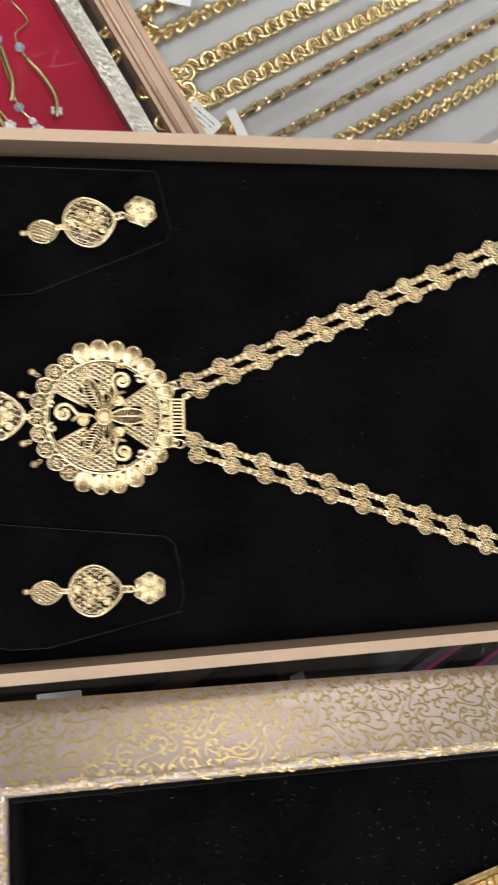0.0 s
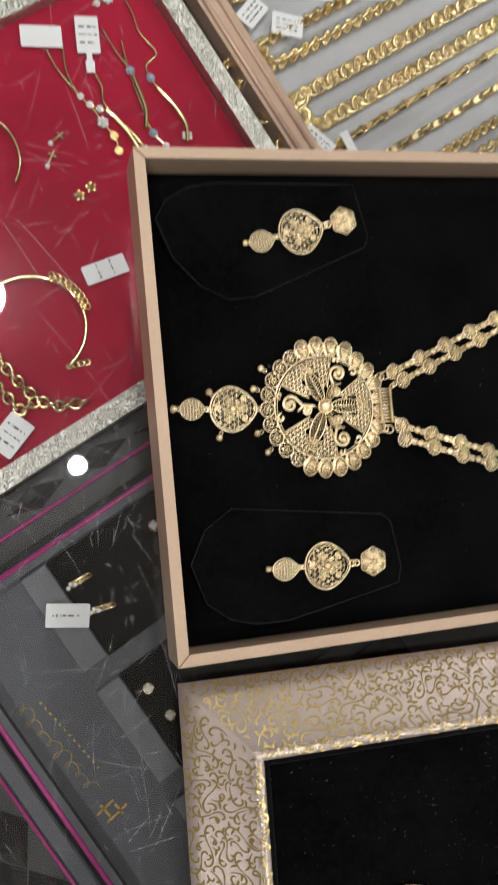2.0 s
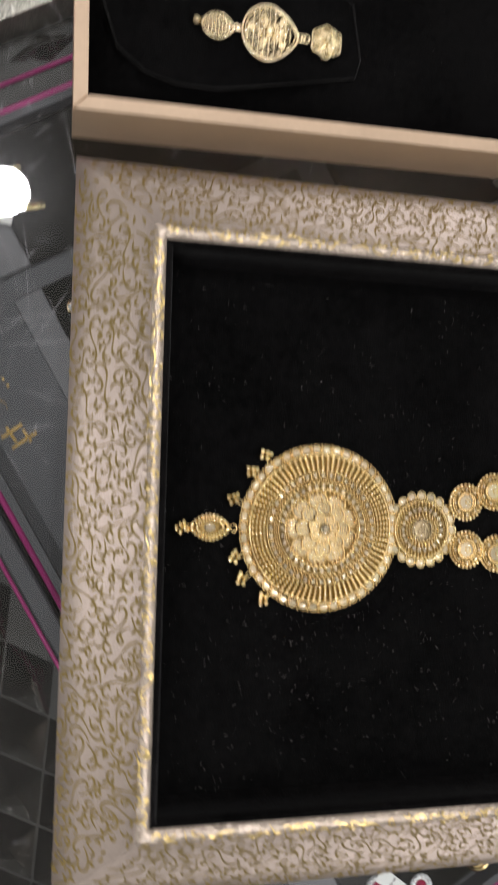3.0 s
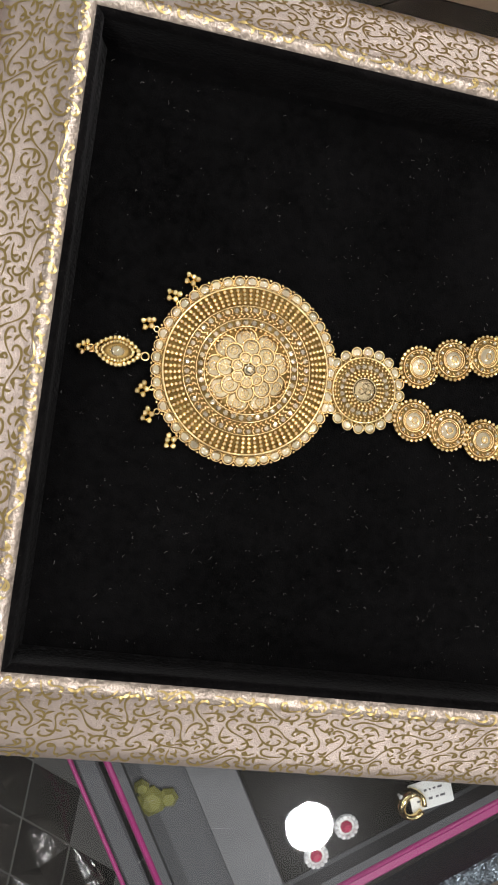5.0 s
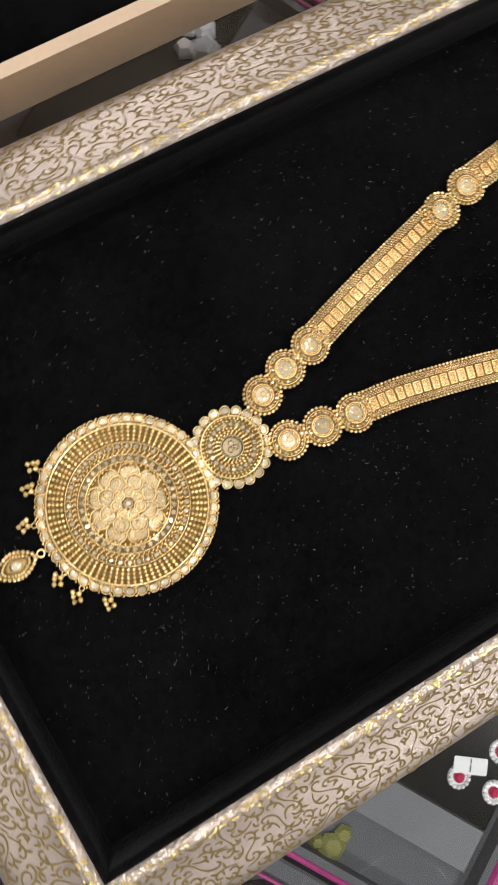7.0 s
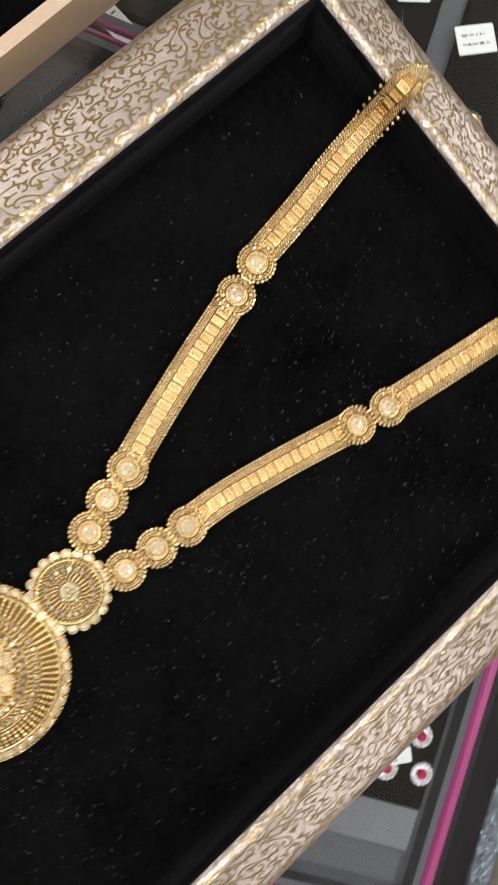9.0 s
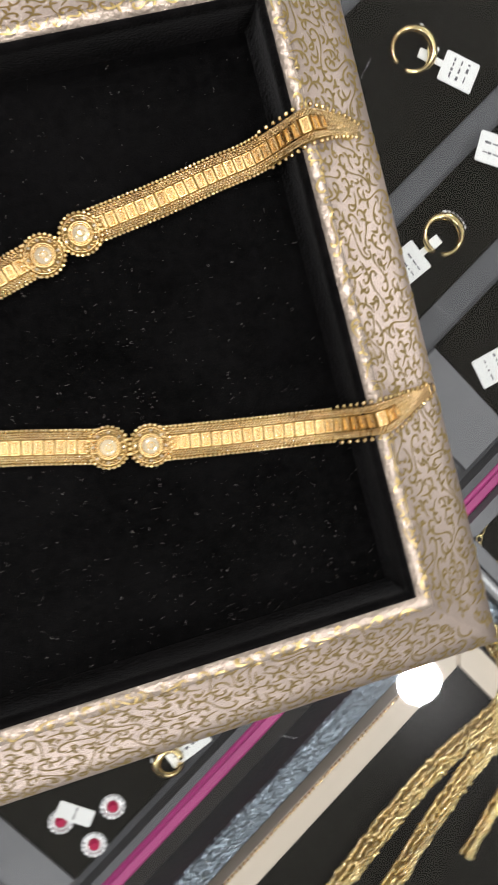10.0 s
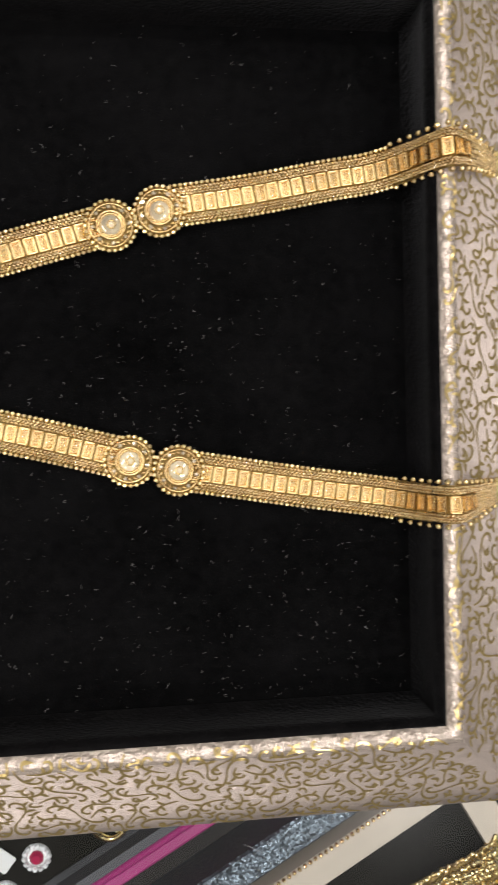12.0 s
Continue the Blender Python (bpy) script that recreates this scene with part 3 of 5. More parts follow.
def scroll_box():
    t = thing("necklace_box", "open jewellery box with a gold-scrolled champagne frame and black velvet inside", "jewellery box")
    L, H = BOX_L, BOX_H
    wx, wy0, wy1 = 0.0236, 0.0242, 0.0236        # slope widths: ends, far side, near side
    zb = GLASS_TOP + 0.0003
    lip, fl, edge = 0.0032, -0.0148, -0.0155
    part("velvet_floor", Shape().box(-0.001, L + 0.001, -H - 0.001, 0.001, zb, fl), VELVET, t, "black velvet floor")
    lint("lint", 0.004, L - 0.004, -H + 0.004, -0.004, fl, 2400, 9, t)
    inner = [(0, -H), (L, -H), (L, 0), (0, 0)]
    outer = [(-wx, -H - wy1), (L + wx, -H - wy1), (L + wx, wy0), (-wx, wy0)]
    for i in range(4):
        j = (i + 1) % 4
        a, b, c, d = Vector(inner[i]), Vector(inner[j]), Vector(outer[j]), Vector(outer[i])
        along = (b - a).normalized()
        out = Vector((along.y, -along.x))

        def corner(base, far, k):
            return base + (far - base) * k
        w = (d - a).dot(out)
        # profile: velvet edge, rolled lip, slope, foot
        prof = [(-0.0004, -0.0012), (0.0003, -0.0002), (0.0012, 0.0004), (0.0022, 0.0003), (lip, -0.0006)]
        prof += [(lip + (w - lip) * q, -0.0006 + (edge + 0.0006) * q) for q in (0.33, 0.67, 1.0)]
        prof += [(w - 0.0004, edge - 0.0009), (w - 0.0030, edge - 0.0012), (w - 0.0030, zb)]
        v, f = [], []
        n = len(prof)
        for e, far in ((a, d), (b, c)):
            for o_, z in prof:
                p = corner(e, far, o_ / w)
                v.append((p.x, p.y, z))
        v += [(corner(a, d, -0.0004 / w).x, corner(a, d, -0.0004 / w).y, zb), (corner(b, c, -0.0004 / w).x, corner(b, c, -0.0004 / w).y, zb)]
        for k in range(4, n - 1):
            f.append((k, k + 1, n + k + 1, n + k))
        lip_shape = Shape().add(v, [(k, k + 1, n + k + 1, n + k) for k in range(4)], True)
        f += [(2 * n, 0, n, 2 * n + 1), (n - 1, 2 * n, 2 * n + 1, 2 * n - 1), tuple([2 * n] + list(range(n - 1, -1, -1))), tuple([2 * n + 1] + list(range(n, 2 * n)))]
        side = part("frame_side", Shape().add(v, f, True), EMBOSSED, t, "embossed champagne paper slope")
        part("lip", lip_shape, LIP_FOIL, side, "shiny rolled lip")
        # raised foil scrolls on the slope and lip
        ln = (b - a).length
        slope = math.hypot(w - lip, edge + 0.0006)
        s = Shape()
        ends = max(wx, wy0)
        rot = Matrix(((along.x, out.x, 0, 0), (along.y, out.y, 0, 0), (0, 0, 1, 0), (0, 0, 0, 1)))
        for pts, ws in scrolls(ln + 2 * ends, slope + lip, 20 + i):
            vv = []
            for k, (px, py) in enumerate(pts):
                x, q = px - ends, py
                lim = (q / (slope + lip))
                if x < -lim * w * 0.97 or x > ln + lim * w * 0.97:
                    vv = None
                    break
                if q < lip:
                    o_, z = q, 0.00035 + (0.0003 * math.sin(q / lip * math.pi) - 0.0009 * max(0, q / lip - 0.55))
                else:
                    k2 = (q - lip) / slope
                    o_, z = lip + (w - lip) * k2, -0.0006 + (edge + 0.0006) * k2 + 0.00020
                vv.append((x, o_, z, ws[k]))
            if not vv:
                continue
            vs, fs = [], []
            for k, (x, o_, z, ww) in enumerate(vv):
                p0, p1 = vv[max(0, k - 1)], vv[min(len(vv) - 1, k + 1)]
                dd = Vector((p1[0] - p0[0], p1[1] - p0[1]))
                dd = dd.normalized() if dd.length else Vector((1, 0))
                sx, sy = -dd.y * ww / 2, dd.x * ww / 2
                zz = -sy * ((-edge) / (w - lip)) if o_ > lip else 0
                for sg in (1, -1):
                    p = Vector((a.x, a.y)) + along * (x + sg * sx) + out * (o_ + sg * sy)
                    vs.append((p.x, p.y, z + sg * zz))
            for k in range(len(vv) - 1):
                fs.append((2 * k, 2 * k + 1, 2 * k + 3, 2 * k + 2))
            s.add(vs, fs, True)
        part("scroll_foil", s, SCROLL, side, "raised gold foil vine scrolls", kind="stuff")
        # velvet lining of the wall: rolled top, soft foot
        roll = [(0.0004, -0.0012), (0.0010, -0.0008), (0.0017, -0.0010), (0.0022, -0.0017), (0.0024, -0.0028), (0.0021, -0.0045), (0.0018, -0.0080), (0.0019, -0.0115), (0.0024, -0.0134), (0.0036, fl + 0.0002), (0.0036, fl - 0.001), (0.0004, fl - 0.001)]
        vl = []
        for base, sg in ((a, 1), (b, -1)):
            for q, z in roll:
                e = base - out * q + along * (sg * q)
                vl.append((e.x, e.y, z))
        n = len(roll)
        fw = [(k, (k + 1) % n, n + (k + 1) % n, n + k) for k in range(n)] + [tuple(range(n - 1, -1, -1)), tuple(range(n, 2 * n))]
        part("velvet_wall", Shape().add(vl, fw, True), VELVET_WALL, t, "black velvet wall lining")
    return t


scroll_box()


# ---------------------------------------------------------------- jewellery, first necklace: filigree
def facing(p, d):
    """A pose at p with x along d, z up as far as it goes."""
    x = d.normalized()
    y = Vector((0, 0, 1)).cross(x).normalized()
    z = x.cross(y)
    m = Matrix((x, y, z)).transposed().to_4x4()
    m.translation = p
    return m


def volute(cx, cy, R, start, hand, turns=1.35, n=20):
    """A spiral from its rim inwards."""
    return [(cx + R * (1 - 0.80 * i / (n - 1)) * math.cos(start + hand * 6.283 * turns * i / (n - 1)), cy + R * (1 - 0.80 * i / (n - 1)) * math.sin(start + hand * 6.283 * turns * i / (n - 1))) for i in range(n)]


def s_scroll(s, k, hand, r, z):
    """Two volutes joined to an S, from near the centre outwards along x; k scales it."""
    a = volute(0.0064 * k, 0.0010 * hand * k, 0.0019 * k, -0.9 * hand, -hand)
    b = volute(0.0118 * k, -0.0012 * hand * k, 0.0028 * k, math.pi - 0.9 * hand * -1, hand)
    pts = [(x, y, z) for x, y in reversed(a)] + [(x, y, z) for x, y in b]
    s.tube(pts, r, 6)
    s.ball(pts[0], r * 1.7, 8, 5).ball(pts[-1], r * 1.9, 8, 5)
    s.tube([(x * 0.93 + 0.0118 * k * 0.07, y * 0.93, z) for x, y, z in pts[18:34]], r * 0.6, 5)
    c = volute(0.0150 * k, 0.0030 * hand * k, 0.0015 * k, -1.6 * hand, hand, 1.0, 14)
    s.tube([(x, y, z) for x, y in c], r * 0.8, 5)
    c = volute(0.0152 * k, -0.0042 * hand * k, 0.0011 * k, 1.8 * hand, -hand, 0.9, 12)
    s.tube([(x, y, z) for x, y in c], r * 0.8, 5)
    s.tube([(0.0030 * k, 0, z), (0.0045 * k, -0.0006 * hand * k, z), (0.0072 * k, -0.0009 * hand * k, z), (0.0095 * k, 0.0012 * hand * k, z)], r * 0.9, 5)


def lattice(s, inside, cx, cy, size, pitch, r, z, lift):
    """Three sets of crossing wires with small ring knots, kept where inside() holds."""
    for k in range(3):
        a = radians(30 + 60 * k)
        d, nrm = Vector((math.cos(a), math.sin(a))), Vector((-math.sin(a), math.cos(a)))
        m = int(size / pitch) + 1
        for i in range(-m, m + 1):
            run = []
            for j in range(-36, 37):
                p = Vector((cx, cy)) + nrm * (i * pitch) + d * (size * j / 36)
                if inside(p.x, p.y):
                    run.append((p.x, p.y, z + lift(p.x, p.y) + 0.00005 * k))
                else:
                    if len(run) > 2:
                        s.tube(run[::2] + [run[-1]], r, 4)
                    run = []
            if len(run) > 2:
                s.tube(run[::2] + [run[-1]], r, 4)
    return s


def petal_loop(length, width, ribs, r=0.00026):
    """An oval wire loop filled with ribs; it points along x from the origin."""
    s = Shape()
    s.ring((length / 2, 0, 0), 1.0, r, 18, 6, length / 2, width / 2)
    s.dome((length / 2, 0, -0.0009), 1.0, 0.0002, 18, 3, length / 2, width / 2)
    for i in range(ribs):
        a = -0.8 + 1.6 * i / (ribs - 1)
        x1 = length * (0.80 + 0.13 * math.cos(a))
        s.tube([(length * 0.12, 0, 0.0001), (length * 0.5, width * 0.22 * math.sin(a) * 1.6, 0.00035), (x1, width * 0.38 * math.sin(a), 0.0001)], r * 0.8, 4)
    return s


def flower_wheel(R, r=0.00024, spokes=6):
    s = Shape()
    s.ring((0, 0, 0), R, r, 18, 6)
    s.ring((0, 0, 0.0001), R * 0.42, r * 0.7, 10, 4)
    for i in range(spokes):
        a = 2 * math.pi * i / spokes
        s.tube([(R * 0.2 * math.cos(a), R * 0.2 * math.sin(a), 0.0002), (R * 0.96 * math.cos(a), R * 0.96 * math.sin(a), 0)], r * 0.6, 4)
        b = a + math.pi / spokes
        s.ring((R * 0.68 * math.cos(b), R * 0.68 * math.sin(b), 0.0001), R * 0.22, r * 0.5, 8, 4)
    return s.ball((0, 0, 0.0001), R * 0.24, 8, 5)


def heart_outline(w, h, n=28):
    """A rounded shield: broad at the left end, pointed towards +x."""
    out = []
    for i in range(n):
        a = 2 * math.pi * i / n
        x = math.cos(a)
        k = 1.0 - 0.30 * max(0.0, x) ** 1.5 * 1.2
        out.append((w / 2 * (x * (1.0 if x < 0 else 1.12)), h / 2 * math.sin(a) * k))
    return out


def heart_piece(parent, c, w, h, turn=0.0, name="heart_drop"):
    o = part(name, Shape().ball((0, 0, 0), 0.0001), GOLD_PALE, parent, "pierced filigree shield", m=pose(c[0], c[1], c[2], 0, 0, turn))
    s = Shape()
    out = heart_outline(w, h)
    s.tube([(x, y, 0) for x, y in out], 0.00042, 6, True)
    s.tube([(x * 0.9, y * 0.9, 0.0002) for x, y in out], 0.0002, 5, True)

    def inside(x, y):
        r = math.hypot(x / (w * 0.46), y / (h * (0.46 if x < 0 else 0.46 - 0.16 * x / (w * 0.5))))
        a = math.degrees(math.atan2(y, x)) % 360
        return 0.2 < r < 0.97 and not (40 < a < 58 or 302 < a < 320)
    lattice(s, inside, 0, 0, w * 0.5, 0.00150, 0.00018, 0.0002, lambda x, y: 0.0011 * (1 - (2 * math.hypot(x, y) / w) ** 2))
    for a, hand in ((48, 1), (-48, -1), (180, 1)):
        q = radians(a)
        sc = Shape()
        s_scroll(sc, w / 0.0365, hand, 0.00036, 0.0006)
        s.add(sc.v, sc.f, True, pose(0, 0, 0, 0, 0, a))
    for a in (0, 115, 245):
        q = radians(a)
        s.add(petal_loop(w * 0.27, w * 0.15, 5, 0.0002).v, petal_loop(w * 0.27, w * 0.15, 5, 0.0002).f, True, pose(w * 0.06 * math.cos(q), w * 0.06 * math.sin(q), 0.0008, 0, 0, a))
    s.ball((0, 0, 0.0009), w * 0.085, 10, 6)
    o.data = s.mesh(name)
    o.data.materials.append(GOLD_PALE)
    return o


def teardrop(parent, c, w, h, turn=0.0):
    s = Shape()
    out = [(w / 2 * math.cos(a), h / 2 * math.sin(a) * (1 - 0.45 * max(0, math.cos(a)) ** 2)) for a in [2 * math.pi * i / 24 for i in range(24)]]
    s.tube([(x, y, 0) for x, y in out], 0.00035, 6, True)

    def inside(x, y):
        return (x / (w * 0.47)) ** 2 + (y / (h * (0.47 if x < 0 else 0.47 - 0.2 * x / (w * 0.5)))) ** 2 < 1
    lattice(s, inside, 0, 0, w * 0.5, 0.00095, 0.00018, 0.0003, lambda x, y: 0.0012 * (1 - (2 * x / w) ** 2 - (2 * y / h) ** 2 * 0.8))
    return part("teardrop", s, GOLD_PALE, parent, "honeycomb filigree teardrop", m=pose(*c, 0, 0, turn))


def small_link(parent, a, b, r=0.00035):
    a, b = Vector(a), Vector(b)
    n = (b - a).length
    s = Shape().ring((n * 0.3, 0, 0), n * 0.34, r, 12, 5, 1, 0.8).ring((n * 0.7, 0, 0), n * 0.34, r, 12, 5, 1, 0.8)
    return part("link", s, GOLD_PALE, parent, m=facing(a, b - a))


def filigree_necklace():
    cx, cy, z = 0.0308, 0.1127, -0.0014
    t = thing("filigree_necklace", "pale gold filigree necklace with a round pierced pendant on black velvet", "necklace", pose(cx, cy, z))
    R = 0.0176

    def lift(x, y):
        return 0.0009 * (1 - (math.hypot(x, y) / R) ** 2)
    s = Shape().ring((0, 0, 0), R, 0.00042, 64, 6).ring((0, 0, 0.0002), R * 0.955, 0.0002, 64, 5)

    def inside(x, y):
        r, a = math.hypot(x, y), math.degrees(math.atan2(y, x)) % 360
        for mid, half in ((115, 37), (0, 36), (245, 37)):
            d = abs((a - mid + 180) % 360 - 180)
            if d < half:
                return 0.36 * R < r < 0.96 * R and not (r < 0.66 * R and d < 16)
        return False
    lattice(s, inside, 0, 0, R, 0.00130, 0.00026, 0.0002, lift)
    for mid, half in ((115, 37), (0, 36), (245, 37)):
        for e in (mid - half, mid + half):
            q = radians(e)
            s.tube([(R * k * math.cos(q), R * k * math.sin(q), lift(R * k, 0)) for k in (0.36, 0.6, 0.8, 0.97)], 0.00028, 5)
        q = radians(mid)
        for i in range(16):
            b = 2 * math.pi * i / 16
            px, py = R * 0.76 * math.cos(q), R * 0.76 * math.sin(q)
            s.tube([(px + 0.0006 * math.cos(b), py + 0.0006 * math.sin(b), 0.0011), (px + 0.0025 * math.cos(b), py + 0.0025 * math.sin(b), 0.0008)], 0.00019, 4)
        s.ball((R * 0.76 * math.cos(q), R * 0.76 * math.sin(q), 0.001), 0.0006, 8, 5)
    part("medallion", s, GOLD_PALE, t, "round pierced filigree medallion")
    leaf = Shape().ring((0.0055, 0, 0), 1.0, 0.00030, 24, 6, 0.0055, 0.0024)
    leaf.tube([(0.0004, 0, 0.0006), (0.0108, 0, 0.0004)], 0.00030, 5)
    for i in range(9):
        for sg in (1, -1):
            x = 0.0012 + 0.00095 * i
            w = 0.0024 * math.sqrt(max(0.0, 1 - ((x + 0.0009 - 0.0055) / 0.0055) ** 2))
            leaf.tube([(x, 0, 0.0005), (x + 0.0009, sg * w, 0.0001)], 0.00024, 4)
    leaf_mesh = leaf.mesh("leaf")
    for a in (115, 0, 245, 62, 298):
        k = 1.0 if a in (115, 0, 245) else 0.62
        part("leaf", leaf_mesh, GOLD_PALE, t, m=pose(0.0022 * math.cos(radians(a)), 0.0022 * math.sin(radians(a)), 0.0010, 0, 0, a) @ Matrix.Diagonal((k, k, 1, 1)))
    for a, hand in ((180, 1), (57.5, -1), (302.5, 1)):
        q = radians(a)
        s = Shape()
        s_scroll(s, 1.04, hand, 0.00068, 0.0006)
        part("scroll", s, GOLD_PALE, t, "open gold scroll", m=pose(0, 0, 0, 0, 0, a))
    part("boss", Shape().dome((0, 0, 0), 0.0023, 0.0016, 20, 5).ring((0, 0, 0.0002), 0.0025, 0.0003, 24, 5), GOLD_PALE, t, "polished gold boss", m=pose(0, 0, 0.001))
    oval = petal_loop(0.0064, 0.0052, 8).mesh("rim_petal")
    wheel = flower_wheel(0.0025).mesh("rim_wheel")
    count = 25
    for i in range(count):
        a = 360 * i / count + 180
        q = radians(a)
        d = abs((a + 180) % 360 - 180)
        if 62 < d < 112:
            part("rim_petal", oval, GOLD_PALE, t, m=pose(R * 1.0 * math.cos(q), R * 1.0 * math.sin(q), 0, 0, 0, a))
        elif d <= 62:
            if d > 4:
                part("rim_petal", oval, GOLD_PALE, t, m=pose(R * 1.0 * math.cos(q), R * 1.0 * math.sin(q), 0, 0, 0, a) @ Matrix.Diagonal((0.85 if d > 14 else 0.62, 0.95 if d > 14 else 0.8, 1, 1)))
        else:
            part("rim_wheel", wheel, GOLD_PALE, t, m=pose(R * 1.145 * math.cos(q), R * 1.145 * math.sin(q), 0, 0, 0, a))
    bead = Shape().ball((0, 0, 0), 0.0014, 12, 8).ring((-0.0017, 0, 0), 0.0006, 0.00022, 10, 5).mesh("tip_bead")
    for a in (147, 164, 198, 214):
        q = radians(a)
        part("tip_bead", bead, GOLD_PALE, t, m=pose(0.0256 * math.cos(q), 0.0256 * math.sin(q), 0, 0, 0, a))
    # drops below the medallion
    o = heart_piece(t, (-0.0322, 0.0006, 0.0002), 0.0150, 0.0150)
    for x, y, a in ((-0.0396, 0.0066, 130), (-0.0372, -0.0086, 245)):
        part("tip_bead", bead, GOLD_PALE, t, m=pose(x, y, 0, 0, 0, a))
    small_link(t, (-0.0250, 0.0004, 0), (-0.0226, 0.0002, 0))
    teardrop(t, (-0.0455, 0.0012, 0), 0.0080, 0.0066)
    small_link(t, (-0.0415, 0.001, 0), (-0.0392, 0.0008, 0))
    part("tip_bead", bead, GOLD_PALE, t, m=pose(-0.0517, 0.0014, 0.0008, 0, 0, 180))
    # bar from which both chains run
    s = Shape().box(0.0202, 0.0212, -0.0064, 0.0056, -0.0008, 0.0008, 0.0003).box(0.0240, 0.0250, -0.0064, 0.0056, -0.0008, 0.0008, 0.0003)
    bar = part("bar_link", s, GOLD_PALE, t, "ribbed gold spacer bar")
    rod = Shape().tube([(0.0208, 0, 0), (0.0244, 0, 0)], 0.00042, 6).mesh("rod")
    for i in range(11):
        part("rod", rod, GOLD_PALE, bar, m=pose(0, -0.0060 + 0.00112 * i, 0))
    for y in (0.0085, -0.0075):
        small_link(t, (0.0196, y * 1.06, 0), (0.0245, y * 1.22, 0), 0.0003)
        small_link(t, (0.0248, y * 0.68, 0), (0.0272, y * 0.85, 0), 0.0003)
    # chains: two strands each, flowers and beads by turns
    wheel10 = Shape().ring((0, 0, 0), 0.0025, 0.00030, 18, 5).ring((0, 0, 0.0002), 0.0008, 0.0002, 10, 4)
    for i in range(12):
        b = 2 * math.pi * i / 12
        wheel10.tube([(0.0007 * math.cos(b), 0.0007 * math.sin(b), 0.0004), (0.0025 * math.cos(b), 0.0025 * math.sin(b), 0.0001)], 0.00034, 4)
        wheel10.ball((0.0025 * math.cos(b), 0.0025 * math.sin(b), 0), 0.00050, 6, 4, 0.7)
    wheel10.ball((0, 0, 0.0003), 0.0007, 8, 5)
    wheel_mesh = wheel10.mesh("flower_link")
    beads = Shape().ball((0.0059, 0, 0), 0.00145, 10, 7)
    for k in (0.0033, 0.0041, 0.0077, 0.0085):
        beads.ring((k, 0, 0), 0.00085, 0.00032, 10, 4)
    bead_mesh = beads.mesh("bead_link")
    chains = ([(0.0564, 0.1212, 0), (0.113, 0.1457, 0), (0.1655, 0.1683, 0), (0.2195, 0.1915, 0)],
              [(0.0564, 0.1034, 0), (0.109, 0.0862, 0), (0.1618, 0.0677, 0), (0.2195, 0.0475, 0)])
    rnd = random.Random(2)
    for ch in chains:
        path = smooth_path([(x - cx, y - cy, 0.0 if x < 0.2 else -0.001) for x, y, _ in ch])
        for k, off in enumerate((0.0021, -0.0021)):
            for p, d in resample(path, 0.0114):
                side = Vector((-d.y, d.x, 0))
                q = p + side * off + d * (0.0022 * k + 0.0018)
                if q.x + cx > 0.2185:
                    continue
                w = Matrix.Rotation(rnd.uniform(-0.2, 0.2), 4, "X")
                part("flower_link", wheel_mesh, GOLD_PALE, t, m=facing(q, d) @ w)
                if q.x + cx < 0.210:
                    part("bead_link", bead_mesh, GOLD_PALE, t, m=facing(q, d))


filigree_necklace()


def earring(c, turn):
    t = thing("filigree_earring", "pale gold filigree drop earring on its black velvet flap", "earring", pose(c[0], c[1], -0.0012, 0, 0, turn), "pair of filigree earrings")
    heart_piece(t, (0, 0, 0.0002), 0.0150, 0.0155, 0, "shield")
    teardrop(t, (-0.0141, -0.0004, 0), 0.0088, 0.0070)
    small_link(t, (-0.0098, 0, 0), (-0.0074, 0, 0))
    part("tip_bead", Shape().ball((0, 0, 0), 0.00125, 12, 8).ring((0.0016, 0, 0), 0.0006, 0.0002, 10, 5), GOLD_PALE, t, m=pose(-0.0202, 0, 0))
    small_link(t, (0.0082, 0.0003, 0), (0.0118, 0.0004, 0))
    s = Shape()
    for i in range(6):
        a = 60 * i + 30
        pl = petal_loop(0.0042, 0.0034, 5, 0.00028)
        s.add(pl.v, pl.f, True, pose(0.0006 * math.cos(radians(a)), 0.0006 * math.sin(radians(a)), 0.0006, 0, 8, a))
        s.ring((0.0035 * math.cos(radians(a + 30)), 0.0035 * math.sin(radians(a + 30)), 0.0002), 0.0009, 0.00025, 10, 5)
    s.dome((0, 0, 0.0001), 0.0036, 0.0006, 12, 3).ball((0, 0, 0.0012), 0.0009, 10, 6)
    part("rosette", s, GOLD_PALE, t, "six-petalled gold rosette", m=pose(0.0168, 0.0006, 0))


earring((0.0270, 0.1735), 12)
earring((0.0268, 0.0594), -2)


